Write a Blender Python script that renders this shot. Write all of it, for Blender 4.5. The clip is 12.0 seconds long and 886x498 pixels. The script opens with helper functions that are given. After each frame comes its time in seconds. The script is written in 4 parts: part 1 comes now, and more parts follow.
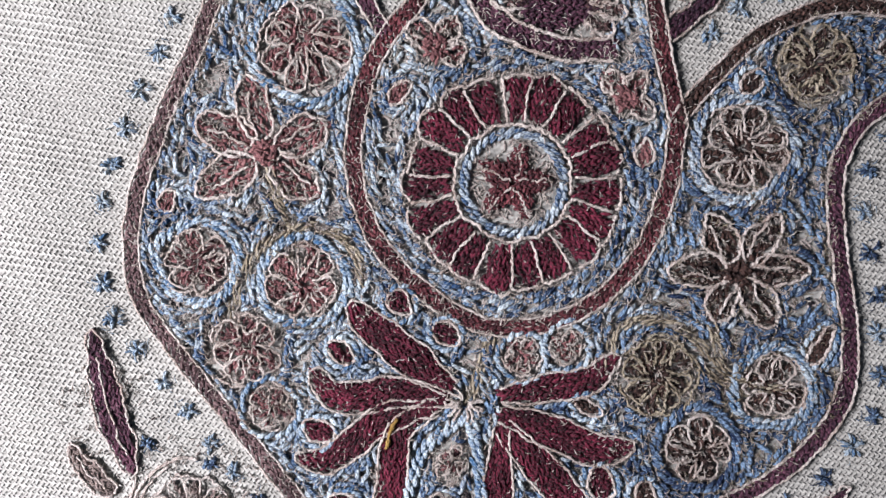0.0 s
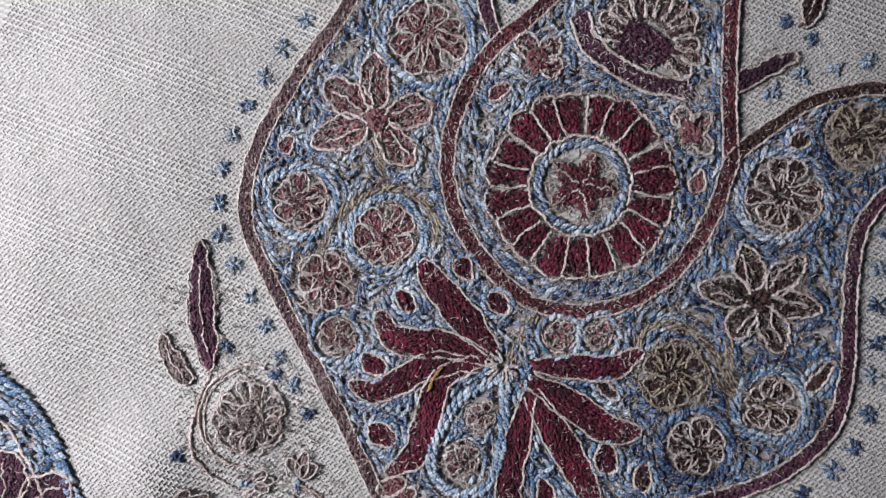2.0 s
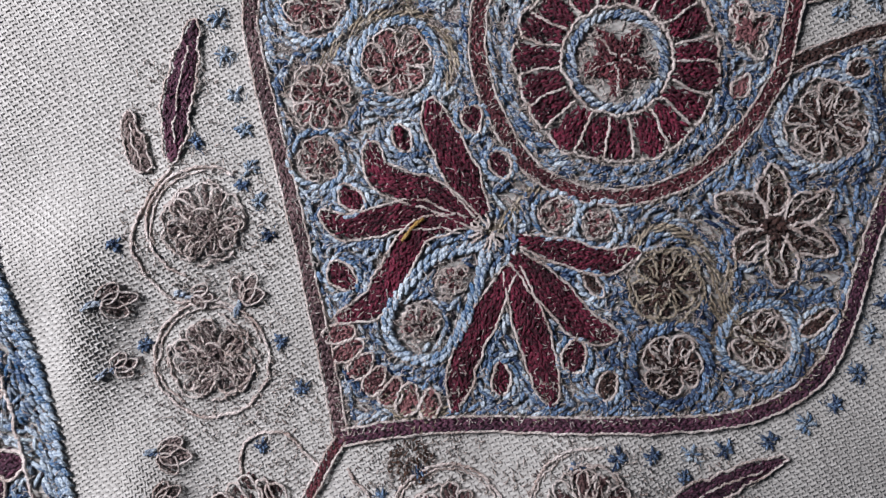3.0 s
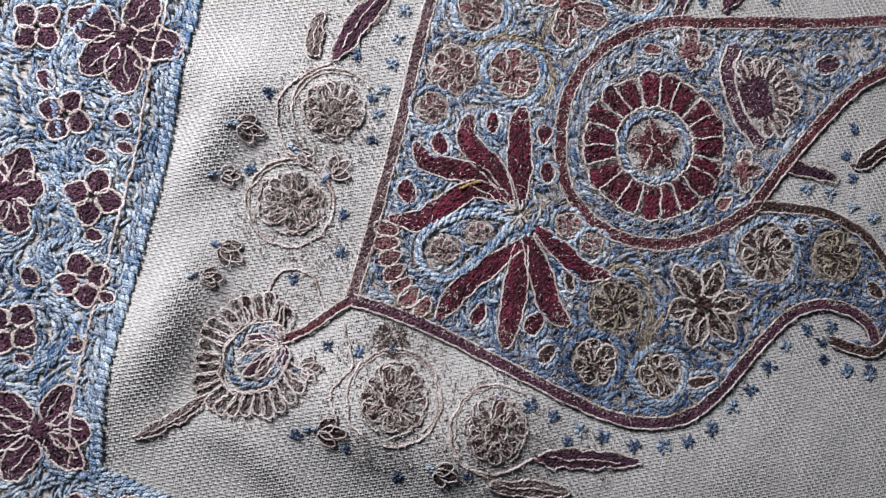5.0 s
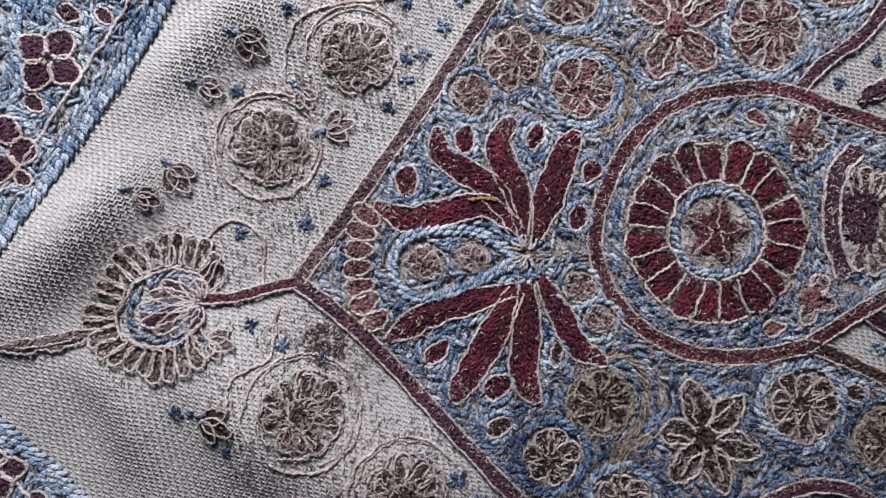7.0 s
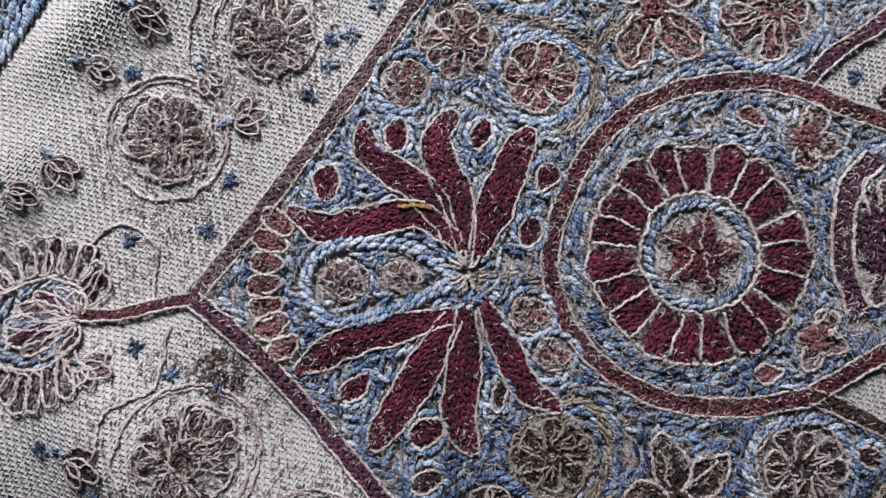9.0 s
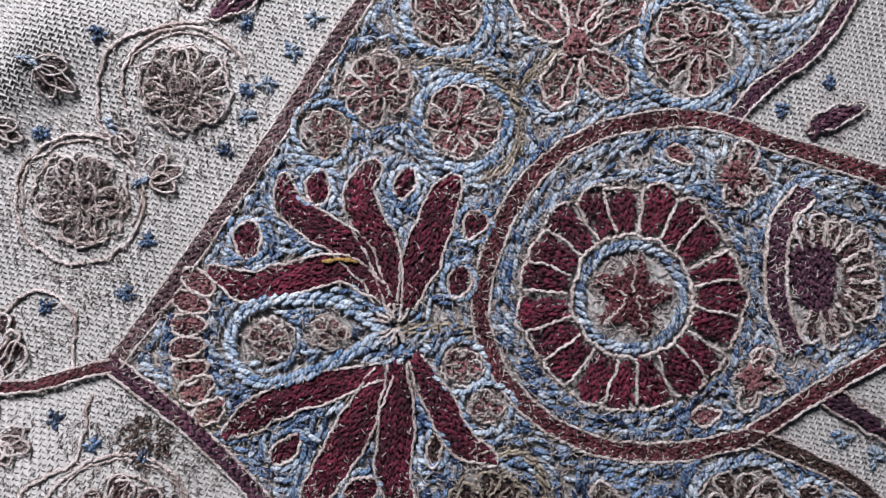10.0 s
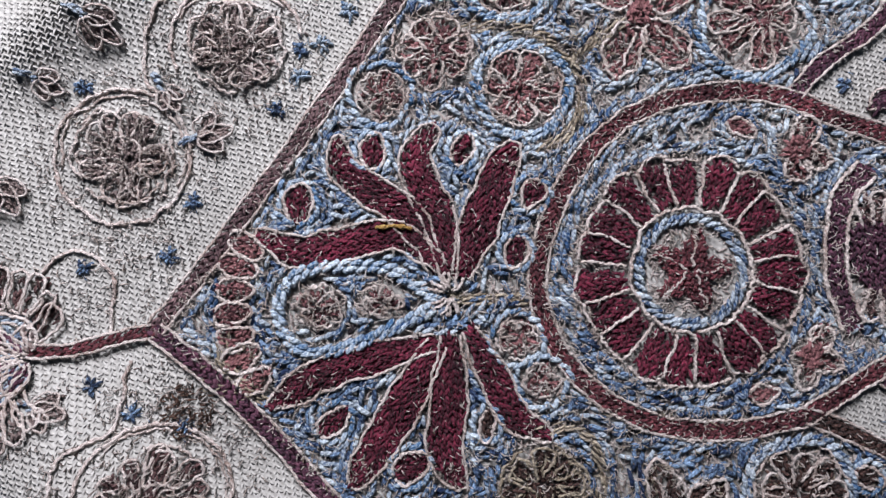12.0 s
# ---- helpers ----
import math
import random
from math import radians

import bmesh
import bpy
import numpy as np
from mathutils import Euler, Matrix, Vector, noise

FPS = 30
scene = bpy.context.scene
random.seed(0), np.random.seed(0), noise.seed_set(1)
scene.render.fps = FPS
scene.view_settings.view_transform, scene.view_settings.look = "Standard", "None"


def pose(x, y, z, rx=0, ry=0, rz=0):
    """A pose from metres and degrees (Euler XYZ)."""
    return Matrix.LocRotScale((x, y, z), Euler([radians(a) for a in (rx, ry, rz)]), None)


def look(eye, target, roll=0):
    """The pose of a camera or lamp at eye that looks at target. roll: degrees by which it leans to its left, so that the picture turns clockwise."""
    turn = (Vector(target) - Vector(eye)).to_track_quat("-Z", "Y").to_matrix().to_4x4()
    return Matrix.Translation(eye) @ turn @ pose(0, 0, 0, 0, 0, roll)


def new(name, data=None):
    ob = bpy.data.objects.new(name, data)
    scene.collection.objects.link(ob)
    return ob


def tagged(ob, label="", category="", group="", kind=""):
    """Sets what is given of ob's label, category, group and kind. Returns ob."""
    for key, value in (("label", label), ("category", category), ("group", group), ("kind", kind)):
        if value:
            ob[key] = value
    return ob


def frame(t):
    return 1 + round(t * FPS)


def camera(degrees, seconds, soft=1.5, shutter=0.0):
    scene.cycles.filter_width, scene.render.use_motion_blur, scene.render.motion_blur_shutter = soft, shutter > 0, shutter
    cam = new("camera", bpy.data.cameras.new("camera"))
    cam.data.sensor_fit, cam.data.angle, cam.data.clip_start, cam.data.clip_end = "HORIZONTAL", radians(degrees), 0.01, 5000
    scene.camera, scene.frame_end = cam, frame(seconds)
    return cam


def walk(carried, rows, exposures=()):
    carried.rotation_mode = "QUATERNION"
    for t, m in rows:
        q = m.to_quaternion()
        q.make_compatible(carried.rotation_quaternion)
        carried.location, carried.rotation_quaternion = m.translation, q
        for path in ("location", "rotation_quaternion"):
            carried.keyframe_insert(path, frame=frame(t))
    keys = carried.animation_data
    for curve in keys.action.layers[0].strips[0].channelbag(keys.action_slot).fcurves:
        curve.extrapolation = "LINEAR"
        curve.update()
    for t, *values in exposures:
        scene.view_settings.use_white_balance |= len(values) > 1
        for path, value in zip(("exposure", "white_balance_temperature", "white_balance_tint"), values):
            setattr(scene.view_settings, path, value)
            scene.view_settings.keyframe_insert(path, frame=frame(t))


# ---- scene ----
MM = 0.001          # the pattern below is laid out in millimetres
cam = camera(66.4, 12.0, soft=1.3)
PATH = [
    (0, -5.968, -4.468, 62.232, -2.775, -0.344, 12.879),
    (0.5, -5.580, -4.066, 63.317, -2.616, -0.426, 12.972),
    (1, -6.796, -5.208, 63.764, -2.108, -0.088, 13.192),
    (1.5, -7.721, -6.222, 66.193, -2.099, 0.544, 16.326),
    (2, -9.556, -10.462, 72.261, -0.782, 1.260, 23.952),
    (2.5, -9.512, -16.200, 72.333, 0.196, 1.060, 31.304),
    (3, -3.359, -23.795, 66.129, -1.205, -0.237, 37.491),
    (3.2, -3.596, -23.542, 66.758, -0.858, 0.006, 38.764),
    (4.8, 1.357, -39.885, 90.836, 2.274, -4.835, 60.720),
    (5, 0.679, -40.133, 88.305, 2.598, -4.746, 64.363),
    (5.5, 1.912, -39.621, 82.272, 2.058, -4.288, 71.876),
    (6, 2.582, -39.356, 79.190, 1.625, -3.303, 77.988),
    (6.5, 1.874, -36.611, 74.592, 0.315, -1.659, 82.787),
    (7, -0.851, -32.449, 72.534, 0.294, -2.206, 84.545),
    (7.2, -1.347, -30.989, 71.882, 0.388, -2.342, 84.849),
    (8.8, -0.926, -22.431, 63.327, 2.305, 0.122, 86.719),
    (9, 0.007, -22.495, 60.944, 1.797, 0.355, 86.228),
    (9.5, -2.271, -17.590, 59.096, 0.969, -0.659, 84.431),
    (10, -4.699, -16.833, 59.557, 1.253, -0.715, 83.887),
    (10.5, -3.419, -20.918, 61.500, 0.622, -0.619, 84.862),
    (11, -2.044, -19.222, 60.433, 0.739, -0.663, 84.529),
    (11.5, -0.839, -19.975, 59.255, 0.349, -0.975, 84.712),
    (12, -1.891, -23.648, 57.511, 1.996, -2.463, 85.059),

]
walk(cam, [(t, pose(x * MM, y * MM, z * MM, rx, ry, rz)) for t, x, y, z, rx, ry, rz in PATH],
     exposures=[(0, 0.15, 6140, 13), (1.5, 0.20, 6140, 13), (2.0, -0.30, 6030, 13), (3.2, -0.26, 6050, 14), (4.8, -0.04, 6020, 13), (7, -0.23, 6010, 15), (9, -0.17, 6000, 15), (12.0, -0.08, 6000, 14)])

# ---- light: an added area lamp and weak sun on the upper left, sky all round ----
world = bpy.data.worlds.new("sky")
scene.world = world
world.use_nodes = True
wn = world.node_tree
sky = wn.nodes.new("ShaderNodeTexSky")
sky.sky_type, sky.sun_disc = 'NISHITA', False
SUN_ELEV, SUN_AZ = 36.0, 152.0     # degrees; azimuth counted from +x towards +y
sky.sun_elevation = radians(SUN_ELEV)
sky.sun_rotation = radians(90 - SUN_AZ)
wn.links.new(sky.outputs["Color"], wn.nodes["Background"].inputs["Color"])
wn.nodes["Background"].inputs["Strength"].default_value = 0.007
sun_data = bpy.data.lights.new("sun", 'SUN')
sun_data.energy, sun_data.angle, sun_data.color = 0.2, radians(6), (1.0, 0.97, 0.94)
sun = new("sun", sun_data)
sun.matrix_world = look((math.cos(radians(SUN_AZ)) * math.cos(radians(SUN_ELEV)),
                         math.sin(radians(SUN_AZ)) * math.cos(radians(SUN_ELEV)),
                         math.sin(radians(SUN_ELEV))), (0, 0, 0))

# unseen area lamp, added so that brightness falls off across the cloth
falloff_data = bpy.data.lights.new("falloff_lamp", 'AREA')
falloff_data.shape, falloff_data.size, falloff_data.size_y, falloff_data.energy, falloff_data.color = 'RECTANGLE', 0.06, 0.08, 0.86, (0.99, 0.97, 0.98)
falloff_lamp = new("falloff_lamp", falloff_data)
falloff_lamp.matrix_world = look((-0.150, -0.060, 0.115), (0, -0.02, 0))


# ---- materials ----
def yarn(name, dark, light, twist=0.42, rough=0.5, fuzz=0.04, curve=1.3, ply=0.4, vary=0.5):
    """Plied wool: tone varies from stitch to stitch, with a twist and fine fibres in the relief. Glints and the shade
    between plies are also painted into the colour.
    """
    m = bpy.data.materials.new(name)
    m.use_nodes = True
    nt = m.node_tree
    n, l = nt.nodes, nt.links
    b = n["Principled BSDF"]
    tone = n.new("ShaderNodeAttribute"); tone.attribute_name = "tone"
    tc = n.new("ShaderNodeTexCoord")
    fine = n.new("ShaderNodeTexNoise")
    fine.inputs["Scale"].default_value, fine.inputs["Detail"].default_value = 1.0, 3
    st = n.new("ShaderNodeMapping")
    st.inputs["Scale"].default_value = (3.2, 17, 1)
    l.new(tc.outputs["UV"], st.inputs["Vector"])
    dep = n.new("ShaderNodeVectorMath"); dep.operation = 'MULTIPLY_ADD'
    l.new(tc.outputs["Object"], dep.inputs[0]); dep.inputs[1].default_value = (900, 900, 900)
    l.new(st.outputs[0], dep.inputs[2])
    l.new(dep.outputs[0], fine.inputs["Vector"])
    broad = n.new("ShaderNodeTexNoise")
    broad.inputs["Scale"].default_value, broad.inputs["Detail"].default_value = 190, 2
    l.new(tc.outputs["Object"], broad.inputs["Vector"])
    s1 = n.new("ShaderNodeMath"); s1.operation = 'MULTIPLY_ADD'
    l.new(tone.outputs["Fac"], s1.inputs[0]); s1.inputs[1].default_value = vary
    s2 = n.new("ShaderNodeMath"); s2.operation = 'MULTIPLY_ADD'
    l.new(broad.outputs["Fac"], s2.inputs[0]); s2.inputs[1].default_value = 0.8
    s2.inputs[2].default_value = -0.32
    l.new(s2.outputs[0], s1.inputs[2])
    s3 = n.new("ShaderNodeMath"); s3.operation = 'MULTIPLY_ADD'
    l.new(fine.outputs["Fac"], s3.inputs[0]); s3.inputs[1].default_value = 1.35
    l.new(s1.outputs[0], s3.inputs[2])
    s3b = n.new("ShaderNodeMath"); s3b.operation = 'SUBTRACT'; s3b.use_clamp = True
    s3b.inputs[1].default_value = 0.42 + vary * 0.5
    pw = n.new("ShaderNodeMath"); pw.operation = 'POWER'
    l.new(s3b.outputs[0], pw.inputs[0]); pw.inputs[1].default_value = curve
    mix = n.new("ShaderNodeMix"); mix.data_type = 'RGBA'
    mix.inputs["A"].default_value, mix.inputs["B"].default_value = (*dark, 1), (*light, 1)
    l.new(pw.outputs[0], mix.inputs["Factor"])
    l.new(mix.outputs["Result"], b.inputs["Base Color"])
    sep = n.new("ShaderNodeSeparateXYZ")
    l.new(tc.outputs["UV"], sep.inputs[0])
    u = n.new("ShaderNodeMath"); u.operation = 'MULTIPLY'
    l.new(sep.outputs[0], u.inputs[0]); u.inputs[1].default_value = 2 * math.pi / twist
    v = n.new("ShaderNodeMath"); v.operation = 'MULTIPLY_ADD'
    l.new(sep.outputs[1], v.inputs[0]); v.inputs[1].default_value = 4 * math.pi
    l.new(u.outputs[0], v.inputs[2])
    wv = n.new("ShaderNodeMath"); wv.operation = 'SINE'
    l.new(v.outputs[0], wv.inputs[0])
    # darkens the colour between the plies, in place of shade
    ply_shade = n.new("ShaderNodeMath"); ply_shade.operation = 'MULTIPLY_ADD'
    l.new(wv.outputs[0], ply_shade.inputs[0]); ply_shade.inputs[1].default_value = ply * 0.3
    l.new(s3.outputs[0], ply_shade.inputs[2])
    l.new(ply_shade.outputs[0], s3b.inputs[0])
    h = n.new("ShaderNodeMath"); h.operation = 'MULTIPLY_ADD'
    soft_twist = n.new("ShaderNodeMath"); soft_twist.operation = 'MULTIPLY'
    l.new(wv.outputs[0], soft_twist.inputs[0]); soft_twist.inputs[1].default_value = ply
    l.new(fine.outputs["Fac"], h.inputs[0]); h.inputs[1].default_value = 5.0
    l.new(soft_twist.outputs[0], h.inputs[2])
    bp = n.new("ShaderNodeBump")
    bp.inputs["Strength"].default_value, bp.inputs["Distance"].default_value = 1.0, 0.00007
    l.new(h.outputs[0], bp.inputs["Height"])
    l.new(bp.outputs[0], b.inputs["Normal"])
    b.inputs["Roughness"].default_value = rough
    b.inputs["Sheen Weight"].default_value, b.inputs["Sheen Roughness"].default_value = fuzz, 0.5
    b.inputs["Specular IOR Level"].default_value = 0.22
    return m


def woven(name, dark, light, pitch=0.62):
    """Twill cloth: slanting ribs broken into short floats."""
    m = bpy.data.materials.new(name)
    m.use_nodes = True
    nt = m.node_tree
    n, l = nt.nodes, nt.links
    b = n["Principled BSDF"]
    tc = n.new("ShaderNodeTexCoord")
    wob = n.new("ShaderNodeTexNoise"); wob.inputs["Scale"].default_value = 260
    l.new(tc.outputs["Object"], wob.inputs["Vector"])
    sep = n.new("ShaderNodeSeparateXYZ")
    l.new(tc.outputs["Object"], sep.inputs[0])

    def ramp(ax, ay, wobble):
        a = n.new("ShaderNodeMath"); a.operation = 'MULTIPLY'
        l.new(sep.outputs[0], a.inputs[0]); a.inputs[1].default_value = ax
        c = n.new("ShaderNodeMath"); c.operation = 'MULTIPLY_ADD'
        l.new(sep.outputs[1], c.inputs[0]); c.inputs[1].default_value = ay
        l.new(a.outputs[0], c.inputs[2])
        w = n.new("ShaderNodeMath"); w.operation = 'MULTIPLY_ADD'
        l.new(wob.outputs["Fac"], w.inputs[0]); w.inputs[1].default_value = wobble
        l.new(c.outputs[0], w.inputs[2])
        s = n.new("ShaderNodeMath"); s.operation = 'SINE'
        l.new(w.outputs[0], s.inputs[0])
        return s

    k = 2000 * math.pi / pitch
    a1 = radians(RIB_ANGLE)
    rib = ramp(-math.sin(a1) * k, math.cos(a1) * k, 2.2)
    a2 = radians(RIB_ANGLE + FLOAT_ANGLE)
    k2 = 2000 * math.pi / 0.5
    flo = ramp(-math.sin(a2) * k2, math.cos(a2) * k2, 1.6)
    pr = n.new("ShaderNodeMath"); pr.operation = 'MULTIPLY_ADD'
    l.new(flo.outputs[0], pr.inputs[0]); pr.inputs[1].default_value = 0.75
    l.new(rib.outputs[0], pr.inputs[2])
    fine = n.new("ShaderNodeTexNoise")
    fine.inputs["Scale"].default_value, fine.inputs["Detail"].default_value = 6000, 3
    l.new(tc.outputs["Object"], fine.inputs["Vector"])
    h = n.new("ShaderNodeMath"); h.operation = 'MULTIPLY_ADD'
    l.new(fine.outputs["Fac"], h.inputs[0]); h.inputs[1].default_value = 1.6
    l.new(pr.outputs[0], h.inputs[2])
    bp = n.new("ShaderNodeBump")
    bp.inputs["Strength"].default_value, bp.inputs["Distance"].default_value = 0.8, 0.00004
    l.new(h.outputs[0], bp.inputs["Height"])
    l.new(bp.outputs[0], b.inputs["Normal"])
    stain = n.new("ShaderNodeTexNoise")
    stain.inputs["Scale"].default_value, stain.inputs["Detail"].default_value = 42, 4
    l.new(tc.outputs["Object"], stain.inputs["Vector"])
    # shade between ribs is put into the colour as well
    f = n.new("ShaderNodeMath"); f.operation = 'MULTIPLY_ADD'
    l.new(pr.outputs[0], f.inputs[0]); f.inputs[1].default_value = 0.22
    l.new(stain.outputs["Fac"], f.inputs[2])
    f.use_clamp = True
    mix = n.new("ShaderNodeMix"); mix.data_type = 'RGBA'
    mix.inputs["A"].default_value, mix.inputs["B"].default_value = (*dark, 1), (*light, 1)
    l.new(f.outputs[0], mix.inputs["Factor"])
    l.new(mix.outputs["Result"], b.inputs["Base Color"])
    b.inputs["Roughness"].default_value = 0.85
    b.inputs["Sheen Weight"].default_value = 0.05
    b.inputs["Specular IOR Level"].default_value = 0.15
    return m


RIB_ANGLE, FLOAT_ANGLE = 4.0, 46.0
CLOTH = woven("cream_twill", (0.30, 0.283, 0.258), (0.50, 0.482, 0.446))
FLOAT = yarn("cream_floats", (0.33, 0.312, 0.286), (0.56, 0.542, 0.506), rough=0.8, ply=0.1)
# wide dark-to-light ranges also carry painted gap shade and glints
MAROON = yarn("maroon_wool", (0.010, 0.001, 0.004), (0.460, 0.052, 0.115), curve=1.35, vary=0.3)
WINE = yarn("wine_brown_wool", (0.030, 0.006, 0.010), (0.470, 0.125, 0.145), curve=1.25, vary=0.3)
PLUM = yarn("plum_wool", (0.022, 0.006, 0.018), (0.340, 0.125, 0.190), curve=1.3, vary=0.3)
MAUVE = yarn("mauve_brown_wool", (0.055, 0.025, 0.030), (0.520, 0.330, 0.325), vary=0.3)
# left tones brighter, right ones (BROWN, DEEP) darker, partly painting in light falloff
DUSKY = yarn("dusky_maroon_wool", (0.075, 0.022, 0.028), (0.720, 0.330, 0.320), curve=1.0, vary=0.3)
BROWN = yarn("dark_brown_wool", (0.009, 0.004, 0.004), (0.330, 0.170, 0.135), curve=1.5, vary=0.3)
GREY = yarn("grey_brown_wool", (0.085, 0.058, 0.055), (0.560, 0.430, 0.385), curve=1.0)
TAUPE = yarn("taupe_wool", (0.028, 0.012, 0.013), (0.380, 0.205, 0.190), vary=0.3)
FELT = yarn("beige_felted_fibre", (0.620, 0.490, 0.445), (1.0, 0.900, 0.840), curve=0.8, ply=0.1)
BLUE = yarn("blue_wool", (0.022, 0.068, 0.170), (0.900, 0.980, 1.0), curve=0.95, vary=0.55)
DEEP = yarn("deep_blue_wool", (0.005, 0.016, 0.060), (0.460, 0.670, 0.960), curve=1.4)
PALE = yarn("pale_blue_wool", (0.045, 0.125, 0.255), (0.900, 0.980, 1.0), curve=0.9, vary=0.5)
CREAM = yarn("cream_thread", (0.420, 0.305, 0.255), (1.0, 0.900, 0.835), twist=0.5, curve=0.62)
FRAY = yarn("frayed_cream_fibre", (0.600, 0.470, 0.400), (1.0, 0.920, 0.860), curve=0.7)
GOLD = yarn("gold_thread", (0.320, 0.180, 0.040), (0.800, 0.560, 0.200))
OLIVE = yarn("olive_gold_thread", (0.260, 0.200, 0.135), (0.840, 0.720, 0.550), twist=0.5, curve=1.0)
# only for stitches that imitate the shade between the blue ones
SHADE = yarn("gap_shade_wool", (0.012, 0.010, 0.014), (0.070, 0.050, 0.055))

# ---- the lie of the cloth: (x, y, direction, half length, half width, height), mm and degrees ----
FOLDS = [(15, -51, 42, 14, 7.5, 3.9), (24, -37, 60, 9, 8, 2.6), (-4.0, -72.5, 124, 11, 4.8, 2.2), (-31, -49, 50, 12, 5.5, 1.9), (-24.3, -52.5, 128, 7, 3.2, 1.9), (-7.2, -65.2, 136, 8, 3.2, 2.1),
         (12.5, -64.5, 18, 8, 3.0, 1.6), (8, -68, 70, 8, 3.0, 0.5), (6, -43.5, 20, 5, 2.5, 0.8), (-34, 22, 0, 22, 12, 1.0),
         (42, -12, 70, 26, 8, 0.8), (-48, -24, 80, 28, 10, 1.2)]


def lie(x, y):
    """Height of the cloth's face, in mm."""
    z = 0.12 * np.sin(x * 0.21 + 1.0) * np.cos(y * 0.17) + 0.11 * np.sin(x * 0.47 + 0.5 * np.sin(y * 0.3)) * np.sin(y * 0.39 + x * 0.11)
    for cx, cy, a, lo, wi, h in FOLDS:
        c, s = math.cos(radians(a)), math.sin(radians(a))
        u, v = (x - cx) * c + (y - cy) * s, -(x - cx) * s + (y - cy) * c
        z = z + h * np.exp(-(u / lo) ** 2 - (v / wi) ** 2)
    return z


# ---- curves and outlines ----
rng = np.random.default_rng(7)


def smooth(points, step=0.4, closed=False):
    """A smooth line through a few points, in even steps."""
    p = np.array(points, float)
    if closed:
        q = np.vstack([p[-1], p, p[0], p[1]])
    else:
        q = np.vstack([2 * p[0] - p[1], p, 2 * p[-1] - p[-2]])
    out = []
    t = np.linspace(0, 1, 16, endpoint=False)[:, None]
    for i in range(1, len(q) - 2):
        a, b, c, d = q[i - 1], q[i], q[i + 1], q[i + 2]
        out.append(0.5 * (2 * b + (c - a) * t + (2 * a - 5 * b + 4 * c - d) * t ** 2 + (3 * b - a - 3 * c + d) * t ** 3))
    out = np.vstack(out + [q[-2][None]])
    return even(out, step)


def even(line, step):
    d = np.r_[0, np.cumsum(np.hypot(*np.diff(line, axis=0).T))]
    s = np.linspace(0, d[-1], max(3, int(round(d[-1] / step)) + 1))
    return np.stack([np.interp(s, d, line[:, 0]), np.interp(s, d, line[:, 1])], 1)


def normals(line):
    g = np.gradient(line, axis=0)
    g /= np.hypot(*g.T)[:, None] + 1e-9
    return g, np.stack([-g[:, 1], g[:, 0]], 1)


def offset(line, d):
    return line + normals(line)[1] * d


def ellipse(cx, cy, a, b, turn=0.0, n=28, wob=0.04):
    t = np.linspace(0, 2 * math.pi, n, endpoint=False)
    k = 1 + wob * np.sin(3 * t + cx) + wob * 0.7 * np.sin(5 * t + cy)
    x, y = a * k * np.cos(t), b * k * np.sin(t)
    c, s = math.cos(radians(turn)), math.sin(radians(turn))
    return np.stack([cx + x * c - y * s, cy + x * s + y * c], 1)


def inside(poly, x, y):
    hit = np.zeros(np.shape(x), bool)
    px, py = poly[:, 0], poly[:, 1]
    qx, qy = np.roll(px, -1), np.roll(py, -1)
    for a, b, c, d in zip(px, py, qx, qy):
        if b != d:
            hit ^= ((b > y) != (d > y)) & (x < (c - a) * (y - b) / (d - b) + a)
    return hit


